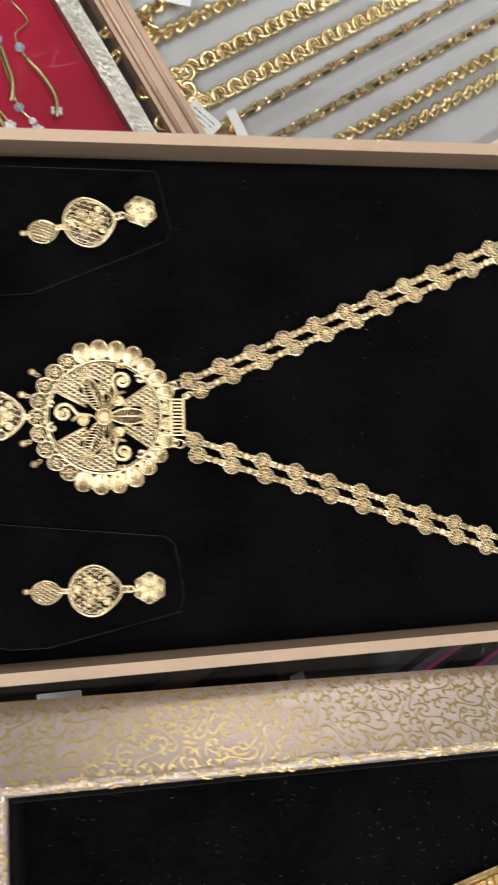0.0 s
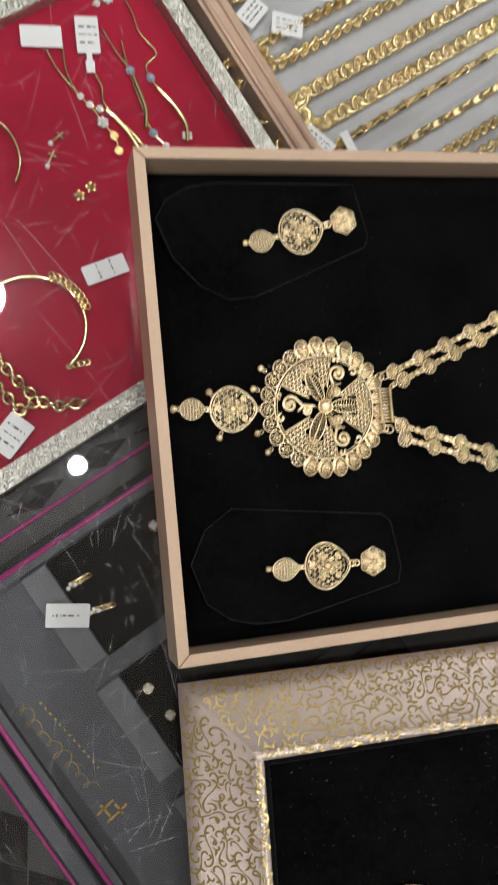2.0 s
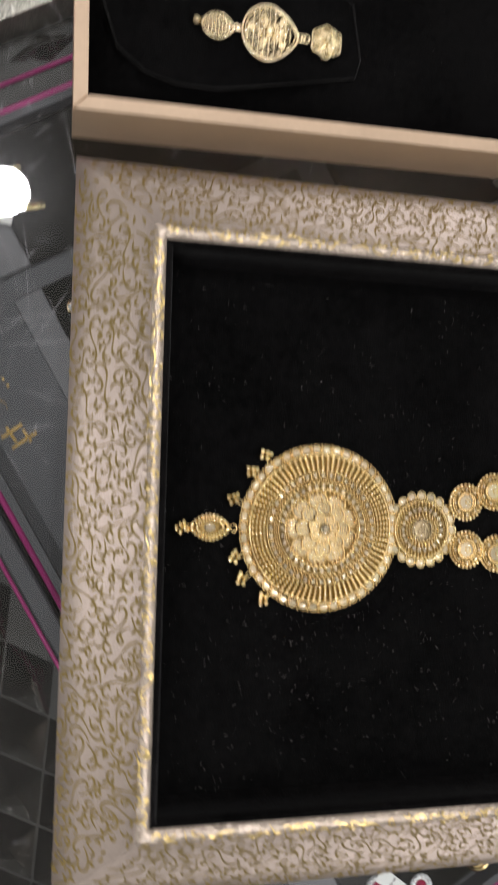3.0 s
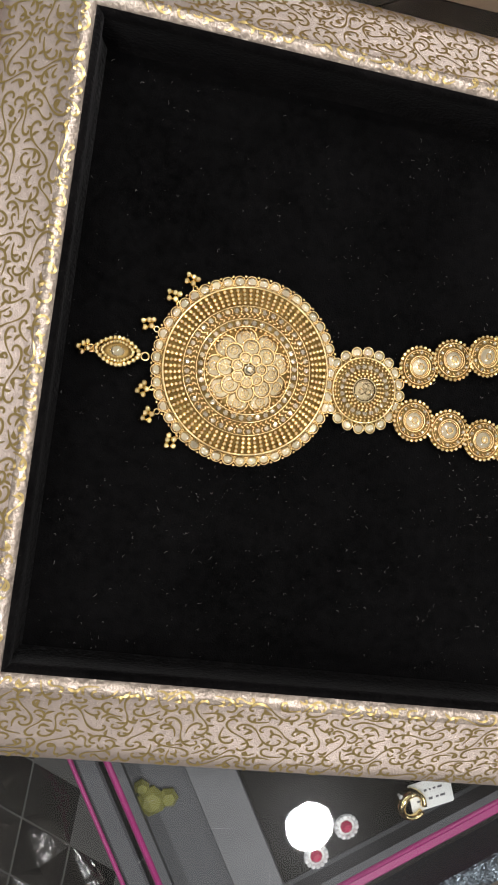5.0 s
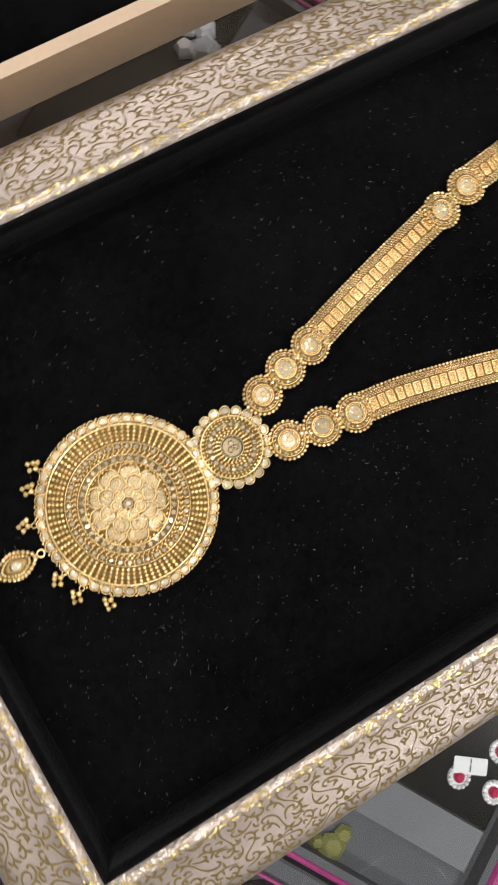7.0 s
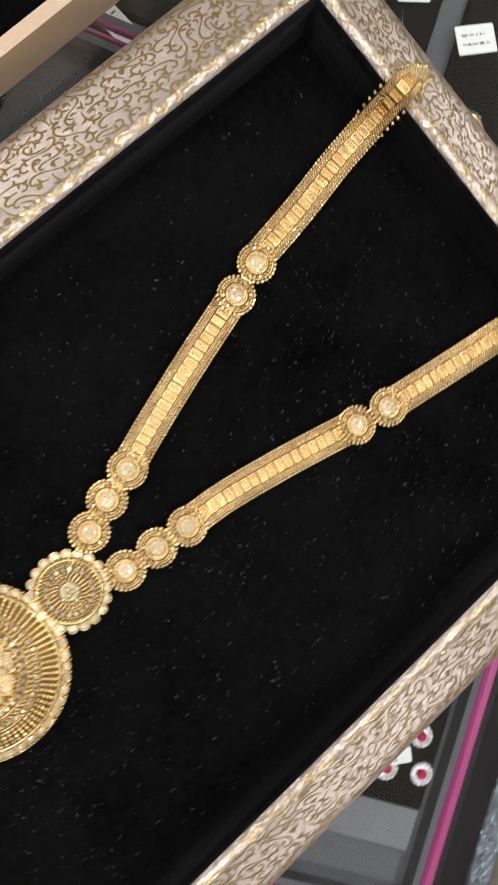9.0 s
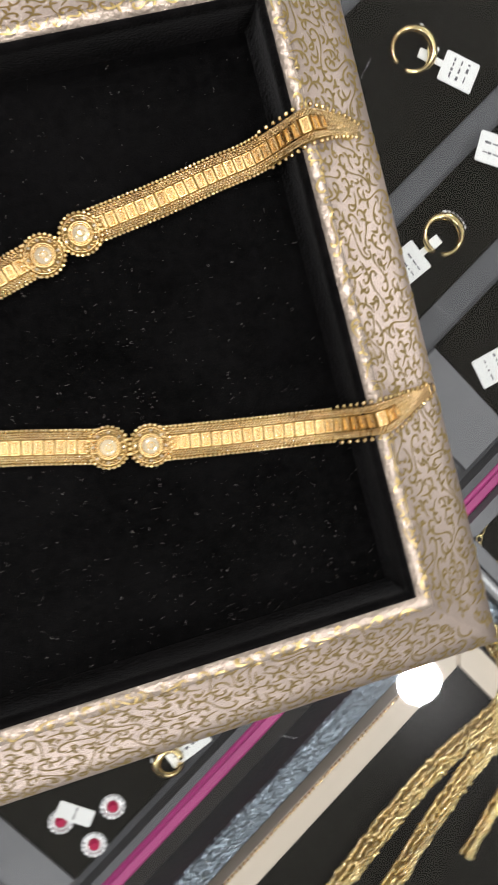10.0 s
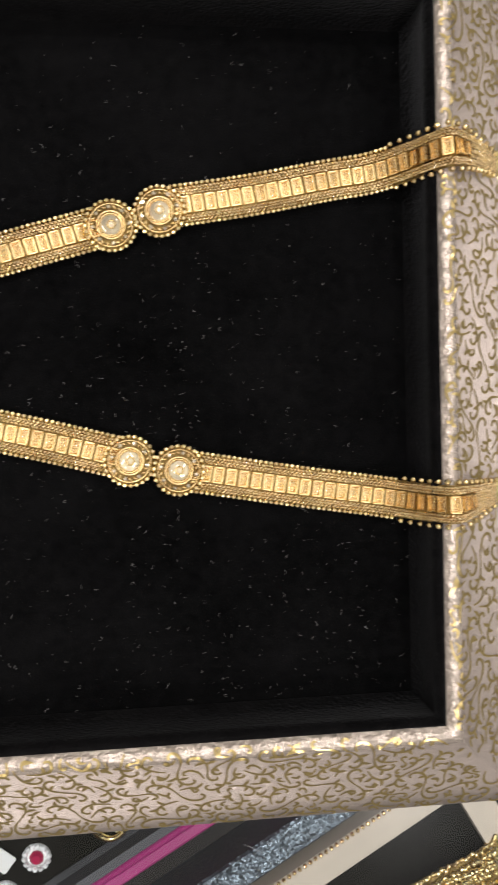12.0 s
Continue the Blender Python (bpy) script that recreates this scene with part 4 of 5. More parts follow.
# ---------------------------------------------------------------- second necklace: kundan stones and plates
def rosette(parent, c, R, seed):
    """A beaded rim round fine wire rings, small set stones and a domed foiled stone."""
    rnd = random.Random(seed)
    # base plate darkened to carry the shade between the rosette's beads
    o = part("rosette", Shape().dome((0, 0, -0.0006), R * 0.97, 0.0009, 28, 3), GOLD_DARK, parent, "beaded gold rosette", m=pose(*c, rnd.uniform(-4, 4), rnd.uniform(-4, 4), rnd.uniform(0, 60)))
    s = Shape()
    n = 26
    for i in range(n):
        a = 2 * math.pi * i / n
        s.ball((R * 0.97 * math.cos(a), R * 0.97 * math.sin(a), 0.0004), R * 0.112, 8, 6)
    part("bead_rim", s, GOLD_BEAD, o, kind="stuff")
    s = Shape()
    for i in range(22):
        a = 360 * i / 22
        q = radians(a)
        grain(s, pose(R * 0.70 * math.cos(q), R * 0.70 * math.sin(q), 0.0008, 0, 0, a + 50), R * 0.105, R * 0.045)
    s.ring((0, 0, 0.0008), R * 0.82, R * 0.032, 36, 5)
    s.ring((0, 0, 0.0011), R * 0.53, R * 0.045, 36, 5)
    part("collar", s, GOLD, o)
    cut = Shape().gem((0, 0, 0), R * 0.10, R * 0.08, 6).mesh("small_stone")
    for i in range(8):
        a = 2 * math.pi * (i + 0.5) / 8
        part("small_stone", cut, STONE_MIRROR, o, m=pose(R * 0.70 * math.cos(a), R * 0.70 * math.sin(a), 0.0009, rnd.uniform(-20, 20), rnd.uniform(-20, 20), 0))
    part("stone", Shape().dome((0, 0, 0.0006), R * 0.44, R * 0.17, 22, 5), STONE_MIRROR, o, "domed foiled stone")
    part("stone_ring", Shape().ring((0, 0, 0.0009), R * 0.45, R * 0.035, 28, 5).ring((R * 0.02, 0, 0.0007 + R * 0.155), R * 0.15, R * 0.032, 16, 5), GOLD, o)
    return o


def grain(s, m, length, width, seg=6):
    """A small long grain of gold, lying along the x of its pose."""
    return s.ball((0, 0, 0), 1.0, seg, 4, 1.0, m @ Matrix.Diagonal((length, width, width, 1)))


def tier(s, R, count, r, z, squash=1.0):
    for i in range(count):
        a = 2 * math.pi * i / count
        s.ball((R * math.cos(a), R * math.sin(a), z), r, 7, 5, squash)
    return s


BELL = Shape().ball((0, 0, 0), 0.00090, 10, 7).mesh("bell")


def bell_cluster(parent, c, turn):
    q = radians(turn)
    o = part("bell_cluster", Shape().ring((0.0014, 0, 0), 0.0007, 0.0002, 10, 5), GOLD_BEAD, parent, "cluster of tiny gold bells", m=pose(c[0] + 0.0015 * math.cos(q), c[1] + 0.0015 * math.sin(q), c[2], 0, 0, turn))
    for x, y in ((-0.0001, 0), (-0.0014, 0.0011), (-0.0014, -0.0011), (-0.0026, 0.0002), (-0.0004, 0.0017)):
        part("bell", BELL, GOLD_BEAD, o, m=pose(x, y, 0.0004))
    return o


def kundan_necklace():
    cx, cy, z = 0.0485, -0.0776, -0.0138
    t = thing("kundan_necklace", "gold necklace with a large round stone-set pendant on black velvet", "necklace", pose(cx, cy, z))
    # dark dome: the shade between bead rows is put in its colour
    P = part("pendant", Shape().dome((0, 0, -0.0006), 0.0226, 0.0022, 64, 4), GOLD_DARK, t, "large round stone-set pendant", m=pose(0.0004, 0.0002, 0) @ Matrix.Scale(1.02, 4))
    # outer ring of flat stones in collets
    n = 46
    stone = Shape().dome((0, 0, 0), 0.00128, 0.0006, 12, 4, 0.9, 1.05).mesh("rim_stone")
    rnd = random.Random(8)
    collets = Shape()
    for i in range(n):
        a = 2 * math.pi * i / n
        part("rim_stone", stone, STONE_MIRROR, P, m=pose(0.0223 * math.cos(a), 0.0223 * math.sin(a), 0.0004, rnd.uniform(-9, 9), rnd.uniform(-9, 9), math.degrees(a)))
        collets.ring((0.0223 * math.cos(a), 0.0223 * math.sin(a), 0.0006), 0.00142, 0.00018, 12, 4)
        b = a + math.pi / n
        for R, r in ((0.0236, 0.00042), (0.0226, 0.00036), (0.0214, 0.00040)):
            collets.ball((R * math.cos(b), R * math.sin(b), 0.0007), r, 6, 4)
    part("collet", collets, GOLD, P, kind="stuff")
    part("wire_ring", Shape().ring((0, 0, 0.0015), 0.0208, 0.00030, 96, 6), GOLD_BEAD, P, "smooth gold wire")
    part("wire_ring", Shape().ring((0, 0, 0.0022), 0.0160, 0.00018, 80, 5).ring((0, 0, 0.0027), 0.0128, 0.00018, 72, 5).ring((0, 0, 0.0029), 0.0109, 0.0002, 64, 5), GOLD_BEAD, P, "smooth gold wire")
    s = Shape()
    for R, zz, r in ((0.0200, 0.0012, 0.00066), (0.01895, 0.0015, 0.00064), (0.0179, 0.0017, 0.00062), (0.01685, 0.0019, 0.00060)):
        tier(s, R, 76, r, zz)
    part("granulation", s, GOLD_BEAD, P, "radiating rows of gold beads", kind="stuff")
    cut = Shape().gem((0, 0, 0), 0.00078, 0.0006, 8).mesh("small_stone")
    for R, count, zz in ((0.0150, 40, 0.0022), (0.0118, 36, 0.0027)):
        for i in range(count):
            a = 2 * math.pi * i / count
            part("small_stone", cut, STONE_MIRROR, P, m=pose(R * math.cos(a), R * math.sin(a), zz, rnd.uniform(-26, 26), rnd.uniform(-26, 26), rnd.uniform(0, 90)))
    s = Shape()
    for i in range(40):
        a = 360 * (i + 0.5) / 40
        q = radians(a)
        for R, lean in ((0.0154, 30), (0.0147, -30)):
            grain(s, pose(R * math.cos(q), R * math.sin(q), 0.0024, 0, 0, a + lean), 0.00055, 0.00024)
    for R, count, lean in ((0.0140, 66, 55), (0.0134, 64, -55), (0.0112, 52, 60)):
        for i in range(count):
            a = 360 * i / count
            q = radians(a)
            grain(s, pose(R * math.cos(q), R * math.sin(q), 0.0026, 0, 0, a + lean), 0.00060, 0.00028)
    tier(s, 0.0103, 50, 0.00042, 0.0028)
    part("granulation", s, GOLD, P, "inner rings of braided gold wire", kind="stuff")
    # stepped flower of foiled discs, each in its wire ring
    # the base's dark gold stands for shade between the petals
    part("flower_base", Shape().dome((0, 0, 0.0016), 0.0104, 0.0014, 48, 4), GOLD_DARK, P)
    for count, R, r, zz, off in ((9, 0.0080, 0.0027, 0.0024, 20), (8, 0.0056, 0.0022, 0.0034, 0), (7, 0.0030, 0.00145, 0.0043, 10)):
        me = Shape().dome((0, 0, 0), r, r * 0.16, 18, 4).mesh("petal_stone")
        wires = Shape().ring((0, 0, 0.0002), r, 0.00024, 24, 5).ring((r * 0.15, 0, r * 0.17), r * 0.42, 0.00015, 14, 4)
        for k in range(3):
            q = 2.1 * k
            wires.ball((r * (0.15 + 0.16 * math.cos(q)), r * 0.16 * math.sin(q), r * 0.15), r * 0.085, 6, 4)
        wire_mesh = wires.mesh("wire")
        for i in range(count):
            a = 360 * i / count + off
            q = radians(a)
            m = pose(R * math.cos(q), R * math.sin(q), zz, rnd.uniform(-5, 5), 0, a) @ Matrix.Rotation(radians(9 + rnd.uniform(-4, 4)), 4, "Y")
            o = part("petal_stone", me, PETAL_FOIL, P, "foiled petal stone", m=m)
            part("wire", wire_mesh, GOLD, o)
    part("centre_stone", Shape().gem((0, 0, 0.0047), 0.0011, 0.0009, 8).ring((0, 0, 0.0049), 0.00115, 0.0002, 16, 5), STONE_MIRROR, P)
    # small bells and the drop
    for x, y, a in ((0.0316, -0.0566, -52), (0.0276, -0.0615, -40), (0.0224, -0.0695, -20), (0.0234, -0.0862, 22), (0.0256, -0.0925, 36), (0.0322, -0.0982, 50)):
        bell_cluster(t, (x - cx, y - cy, 0.0004), a)
    # drop's plate, darkened as shade under its beads
    d = part("drop", Shape().dome((0, 0, -0.0004), 0.0030, 0.0010, 24, 4, 1.2, 0.95), GOLD_DARK, t, "almond-shaped gold drop", m=pose(0.0163 - cx, 0.0001, 0.0006))
    s = Shape()
    for i in range(24):
        a = 2 * math.pi * i / 24
        k = 1.0 + 0.32 * abs(math.cos(a)) ** 3
        s.ball((0.0040 * k * math.cos(a), 0.0034 * math.sin(a), 0.0002), 0.0008, 7, 5)
        s.ball((0.0029 * k * math.cos(a + 0.13), 0.0024 * math.sin(a + 0.13), 0.0007), 0.00062, 6, 4)
    part("bead_rim", s, GOLD_BEAD, d, kind="stuff")
    part("stone", Shape().dome((0, 0, 0.0006), 0.0016, 0.0008, 16, 4, 1.15, 0.9), STONE_MIRROR, d)
    bell_cluster(t, (0.0077 - cx, -0.0003, 0.0004), 0)
    part("link", Shape().ring((0, 0, 0), 0.0009, 0.00025, 12, 5).ring((0.0013, 0, 0), 0.0008, 0.00025, 12, 5), GOLD, t, m=pose(0.0099 - cx, -0.0001, 0.0005))
    part("link", Shape().ring((0, 0, 0), 0.0010, 0.00028, 12, 5), GOLD, t, m=pose(0.0232 - cx, -0.0001, 0.0005))
    # second medallion
    # its plate is darkened like the pendant's, as shade between stones
    M = part("medallion", Shape().dome((0, 0, -0.0006), 0.0102, 0.0016, 40, 4), GOLD_DARK, t, "smaller round stone-set medallion", m=pose(0.0805 - cx, 0.0001, 0.0002))
    s = Shape()
    for i in range(20):
        a = 2 * math.pi * i / 20
        part("rim_stone", stone, STONE_MIRROR, M, m=pose(0.0100 * math.cos(a), 0.0100 * math.sin(a), 0.0003, 0, 0, math.degrees(a)))
        s.ring((0.0100 * math.cos(a), 0.0100 * math.sin(a), 0.0005), 0.0014, 0.00022, 12, 4)
    tier(s, 0.0079, 44, 0.00042, 0.0012)
    for i in range(40):
        a = 360 * i / 40
        grain(s, pose(0.0071 * math.cos(radians(a)), 0.0071 * math.sin(radians(a)), 0.0013, 0, 0, a + 55), 0.0005, 0.00024)
    tier(s, 0.0043, 24, 0.0005, 0.0016)
    tier(s, 0.0051, 28, 0.00045, 0.0015)
    tier(s, 0.0036, 22, 0.0004, 0.0016)
    s.ring((0, 0, 0.0011), 0.0085, 0.0003, 48, 5)
    part("collet", s, GOLD_BEAD, M, kind="stuff")
    for i in range(22):
        a = 2 * math.pi * i / 22
        part("small_stone", cut, STONE_MIRROR, M, m=pose(0.0061 * math.cos(a), 0.0061 * math.sin(a), 0.0012, rnd.uniform(-26, 26), rnd.uniform(-26, 26), 0))
    s = Shape().dome((0, 0, 0.0012), 0.0030, 0.0009, 24, 5).ring((0, 0, 0.0015), 0.0031, 0.0003, 28, 5)
    for i in range(3):
        a = radians(120 * i + 90)
        s.ring((0.0010 * math.cos(a), 0.0010 * math.sin(a), 0.0021), 0.0007, 0.00016, 12, 4)
    part("stone", s, PETAL_FOIL, M, "domed foiled stone")
    # rosettes
    for k, (x, y) in enumerate(((0.0949, -0.0691), (0.1041, -0.0658), (0.1137, -0.0632), (0.0951, -0.0834), (0.1054, -0.0846), (0.1154, -0.0858),
                                (0.1680, -0.0469), (0.1784, -0.0439), (0.1705, -0.0971), (0.1810, -0.0994))):
        rosette(t, (x - cx, y - cy, 0.0006 + (0.0002 if k % 2 else 0)), 0.0055, k)
    # plated straps: a ladder of open frames between braided wires
    plate = Shape()
    for q in frame_ring(-0.00112, 0.00112, -0.00180, 0.00180, 0.00030, 0, 0):
        plate.slab(q, -0.0003, 0.00055, bevel=0.00012)
    plate_mesh = plate.mesh("plate")
    face = Shape().box(-0.0010, 0.0010, -0.0017, 0.0017, -0.0003, 0.0001)
    for k in range(4):
        face.add([(-0.0007, -0.0015 + 0.00072 * k, 0.0001), (0.0007, -0.0013 + 0.00072 * k, 0.0001), (0.0007, -0.0007 + 0.00072 * k, 0.0001), (-0.0007, -0.0009 + 0.00072 * k, 0.0001),
                  (0.0001, -0.0011 + 0.00072 * k, 0.00042)], [(0, 1, 4), (1, 2, 4), (2, 3, 4), (3, 0, 4), (3, 2, 1, 0)], False)
    face_mesh = face.mesh("cut_face")
    zc = 0.0006
    ups = [(z_ - z) for z_ in (-0.0128, -0.0120, -0.0060, 0.0019, 0.0012, -0.0052, -0.0128)]
    straps = [([(0.1170, -0.0618, zc), (0.1282, -0.0581, zc), (0.1457, -0.0528, zc), (0.1648, -0.0475, zc)], False),
              ([(0.1188, -0.0857, zc), (0.1305, -0.0872, zc), (0.1497, -0.0914, zc), (0.1675, -0.0960, zc)], False),
              ([(0.1812, -0.0428, zc), (0.1985, -0.0402, zc), (0.2147, -0.0371, zc), (0.2245, -0.0357, ups[1]), (0.2310, -0.0348, ups[2]), (0.2362, -0.0344, ups[3]), (0.2400, -0.0341, ups[4]), (0.2470, -0.0338, ups[5]), (0.2550, -0.0347, ups[6])], True),
              ([(0.1842, -0.0998, zc), (0.205, -0.1034, zc), (0.2240, -0.1063, ups[1]), (0.2310, -0.1072, ups[2]), (0.2362, -0.1074, ups[3]), (0.2400, -0.1072, ups[4]), (0.2470, -0.1064, ups[5]), (0.2565, -0.1050, ups[6])], True)]

    def narrowing(x, over):
        return max(0.40, min(1.0, 1.0 - (x - 0.2385) / 0.026)) if over else 1.0
    rnd = random.Random(31)
    for pts, over in straps:
        path = smooth_path([(x - cx, y - cy, q) for x, y, q in pts], 10)
        st = part("strap", Shape().ball((0, 0, 0), 0.0001, 4, 3), GOLD, t, "flat gold strap of cut plates edged with beads")
        body, beads = Shape(), Shape()
        # woven backing, its gold darkened for the shade between braids and plates
        rows = resample(path, 0.0012)
        vb, fb = [], []
        for p, d in rows:
            k = narrowing(p.x + cx, over)
            m = facing(p, d)
            vb += [m @ Vector((0, y * k, z_)) for y, z_ in ((-0.0040, -0.0003), (0.0040, -0.0003), (0.0040, -0.0006), (-0.0040, -0.0006))]
        for i in range(len(rows) - 1):
            fb += [(4 * i + j, 4 * i + (j + 1) % 4, 4 * i + 4 + (j + 1) % 4, 4 * i + 4 + j) for j in range(4)]
        part("backing", Shape().add(vb, fb, False), GOLD_DARK, st, "woven gold backing darkened as shade between the braids")
        # braids: grains that lean by turns
        for i, (p, d) in enumerate(resample(path, 0.00088)):
            k = narrowing(p.x + cx, over)
            m = facing(p, d)
            inner = (0.0004, 0.0011, 0.0018) if over and p.x + cx > 0.2418 else ()
            for r, off in enumerate((0.00232, 0.00290, 0.00350) + inner):
                lean = 33 if r % 2 else -33
                for sg in (1, -1):
                    grain(body, m @ pose(0.00044 * (r % 2), sg * off * k, 0.0002, 0, rnd.uniform(-10, 10), lean * sg), 0.00060, 0.00029)
        for i, (p, d) in enumerate(resample(path, 0.00118)):
            x = p.x + cx
            k = narrowing(x, over)
            loose = over and x > 0.228
            if loose and i % 2:
                continue
            for sg in (1, -1):
                beads.ball(tuple(facing(p, d) @ Vector((0, sg * (0.0043 + (0.0004 if loose else 0)) * k, 0.0003))), 0.00064 if loose else 0.00056, 8, 6)
        for i, (p, d) in enumerate(resample(path, 0.00275)):
            x = p.x + cx
            if over and x > 0.2430:
                continue
            k = narrowing(x, over)
            m = facing(p, d) @ pose(0, 0, 0.0001, rnd.uniform(-4, 4), rnd.uniform(-7, 7), 0) @ Matrix.Diagonal((1, k, 1, 1))
            o = part("plate", plate_mesh, GOLD, st, m=m)
            part("cut_face", face_mesh, GOLD_SATIN, o)
        st.data = body.mesh("strap")
        st.data.materials.append(GOLD_SATIN)
        part("bead_edge", beads, GOLD_BEAD, st, kind="stuff")
        if over:
            e, d = path[-1], (path[-1] - path[-3]).normalized()
            part("end_ring", Shape().ring((0.0012, 0, 0.0003), 0.0013, 0.00032, 16, 6), GOLD, st, "loop at the end", m=facing(e, d))


kundan_necklace()


# ---------------------------------------------------------------- what lies in the trays
def tag(u, v, turn, w=0.012, h=0.018, z=-0.1500, stem=0.0, lines=3):
    t = thing("price_tag", "small white paper price tag with dark writing", "price tag", at(u, v, z, turn), "price tags")
    c = 0.0005
    o = [(-w / 2 + c, -h / 2), (w / 2 - c, -h / 2), (w / 2, -h / 2 + c), (w / 2, h / 2 - c), (w / 2 - c, h / 2), (-w / 2 + c, h / 2), (-w / 2, h / 2 - c), (-w / 2, -h / 2 + c)]
    s = Shape().slab(o, 0, 0.0004)
    if stem:
        s.slab([(-0.0014, -h / 2 - stem), (0.0014, -h / 2 - stem), (0.0014, -h / 2), (-0.0014, -h / 2)], 0.00005, 0.00035)
        s.slab([(-0.0021, -h / 2 - stem - 0.006), (0.0021, -h / 2 - stem - 0.006), (0.0023, -h / 2 - stem), (-0.0023, -h / 2 - stem)], 0, 0.0004)
    part("paper", s, PAPER, t)
    rnd = random.Random(int((u + 5) * 1e4 + v * 1e4))
    for i in range(lines):
        y = -h * 0.32 + h * 0.64 * (i + 0.5) / lines
        x = -w * 0.36
        while x < w * 0.3:
            n = rnd.uniform(0.0004, 0.0030)
            b = rnd.uniform(0.0002, 0.0006)
            part("ink_bar", Shape().box(x, min(x + n, w * 0.4), y - b, y + b, 0.0004, 0.00047), INK, t)
            x += n + rnd.uniform(0.0003, 0.0016)
    return t


def link_chain(name, label, path, link, step, mat, tilt=0.0, spin=90.0, group=""):
    """A chain of like links along a path on the shelf."""
    t = thing(name, label, "chain", TURN, group)
    for i, (p, d) in enumerate(resample(path, step)):
        m = facing(p, d) @ Matrix.Rotation(radians(tilt + (spin if i % 2 else 0)), 4, "X")
        part("link", link, mat, t, m=m)
    return t


def hairpin(v0, v1, u0, u1, z):
    r = (v0 - v1) / 2
    pts = [(u1, v0, z)] + [(u0 + r, v0, z)] + [(u0 + r + r * math.cos(radians(a)), (v0 + v1) / 2 + r * math.sin(radians(a)), z) for a in (120, 150, 180, 210, 240)] + [(u0 + r, v1, z), (u1, v1, z)]
    return smooth_path(pts, 6)


def white_tray_chains():
    z = -0.1475
    curb = Shape().ring((0, 0, 0), 0.0034, 0.00125, 14, 6, 1.05, 1.0, 0.8).mesh("link")
    cable = Shape().ring((0, 0, 0), 0.0034, 0.00095, 14, 6, 1.2, 0.62).mesh("link")
    bars = Shape().box(-0.0024, 0.0024, -0.0019, 0.0019, -0.0012, 0.0012, 0.0005).ring((0.0041, 0, 0), 0.0021, 0.0008, 10, 5).mesh("link")
    rope = Shape().ring((0, 0, 0), 0.0029, 0.0012, 12, 6, 1.25, 0.62, m=pose(0, 0, 0, 0, 0, 38)).mesh("link")
    link_chain("gold_chain", "yellow gold figaro chain looped on white satin", hairpin(0.294, 0.279, 0.218, 0.59, z), cable, 0.0058, GOLD_BEAD, 20, 70, "chains on white satin")
    link_chain("gold_chain", "yellow gold rope chain looped on white satin", hairpin(0.2525, 0.2395, 0.210, 0.59, z), rope, 0.0037, GOLD_BEAD, 10, 75, "chains on white satin")
    link_chain("gold_chain", "heavy yellow gold curb chain looped on white satin", hairpin(0.2190, 0.2015, 0.211, 0.59, z), curb, 0.0047, GOLD_BEAD, 14, -28, "chains on white satin")
    link_chain("gold_chain", "yellow gold barrel-link chain looped on white satin", hairpin(0.1880, 0.1705, 0.219, 0.59, z), bars, 0.0076, GOLD_BEAD, 0, 45, "chains on white satin")
    link_chain("gold_chain", "thick yellow gold rope chain looped on white satin", hairpin(0.1545, 0.1440, 0.255, 0.59, z), rope, 0.0036, GOLD_BEAD, 10, 80, "chains on white satin")
    link_chain("gold_chain", "fine yellow gold cable chain looped on white satin", hairpin(0.322, 0.312, 0.222, 0.59, z), cable, 0.0056, GOLD_BEAD, 20, 60, "chains on white satin")
    link_chain("gold_chain", "heavy yellow gold curb chain looped on white satin", hairpin(0.357, 0.343, 0.222, 0.59, z), curb, 0.0047, GOLD_BEAD, 14, -28, "chains on white satin")
    link_chain("gold_chain", "yellow gold rope chain looped on white satin", hairpin(0.392, 0.378, 0.222, 0.59, z), rope, 0.0037, GOLD_BEAD, 10, 75, "chains on white satin")
    tag(0.2165, 0.2685, 20, 0.016, 0.011, -0.1455)
    tag(0.2295, 0.2540, -38, 0.017, 0.012, -0.1448)
    tag(0.2085, 0.1940, -70, 0.018, 0.010, -0.1452)
    tag(0.2225, 0.1830, -5, 0.005, 0.017, -0.1440, 0, 0)


white_tray_chains()


def wire_bracelet(u, v, R, a0, a1, label, turn=0.0, deco=0):
    t = thing("bracelet", label, "bracelet", at(u, v, -0.1498, turn), "gold bracelets on crimson velvet")
    pts = [(R * math.cos(radians(a0 + (a1 - a0) * i / 24)), R * 0.92 * math.sin(radians(a0 + (a1 - a0) * i / 24)), 0.0012) for i in range(25)]
    part("band", Shape().tube(pts, 0.00095, 7), GOLD_BEAD, t)
    if deco:
        s = Shape()
        for i in range(9):
            a = radians(a0 + (a1 - a0) * (0.34 + 0.034 * i))
            s.ball((R * 1.04 * math.cos(a), R * 0.96 * math.sin(a), 0.0018), 0.0016, 8, 5)
            s.ring((R * 1.10 * math.cos(a), R * 1.0 * math.sin(a), 0.0016), 0.0014, 0.00045, 10, 5)
        part("ornament", s, GOLD, t, "knotted gold ornament")
    s = Shape()
    for i in range(4):
        s.ring((pts[-1][0] + 0.0012 + 0.0028 * i, pts[-1][1] - 0.0009 * i, 0.0010), 0.0014, 0.0004, 10, 5)
    part("extension_chain", s, GOLD_BEAD, t)


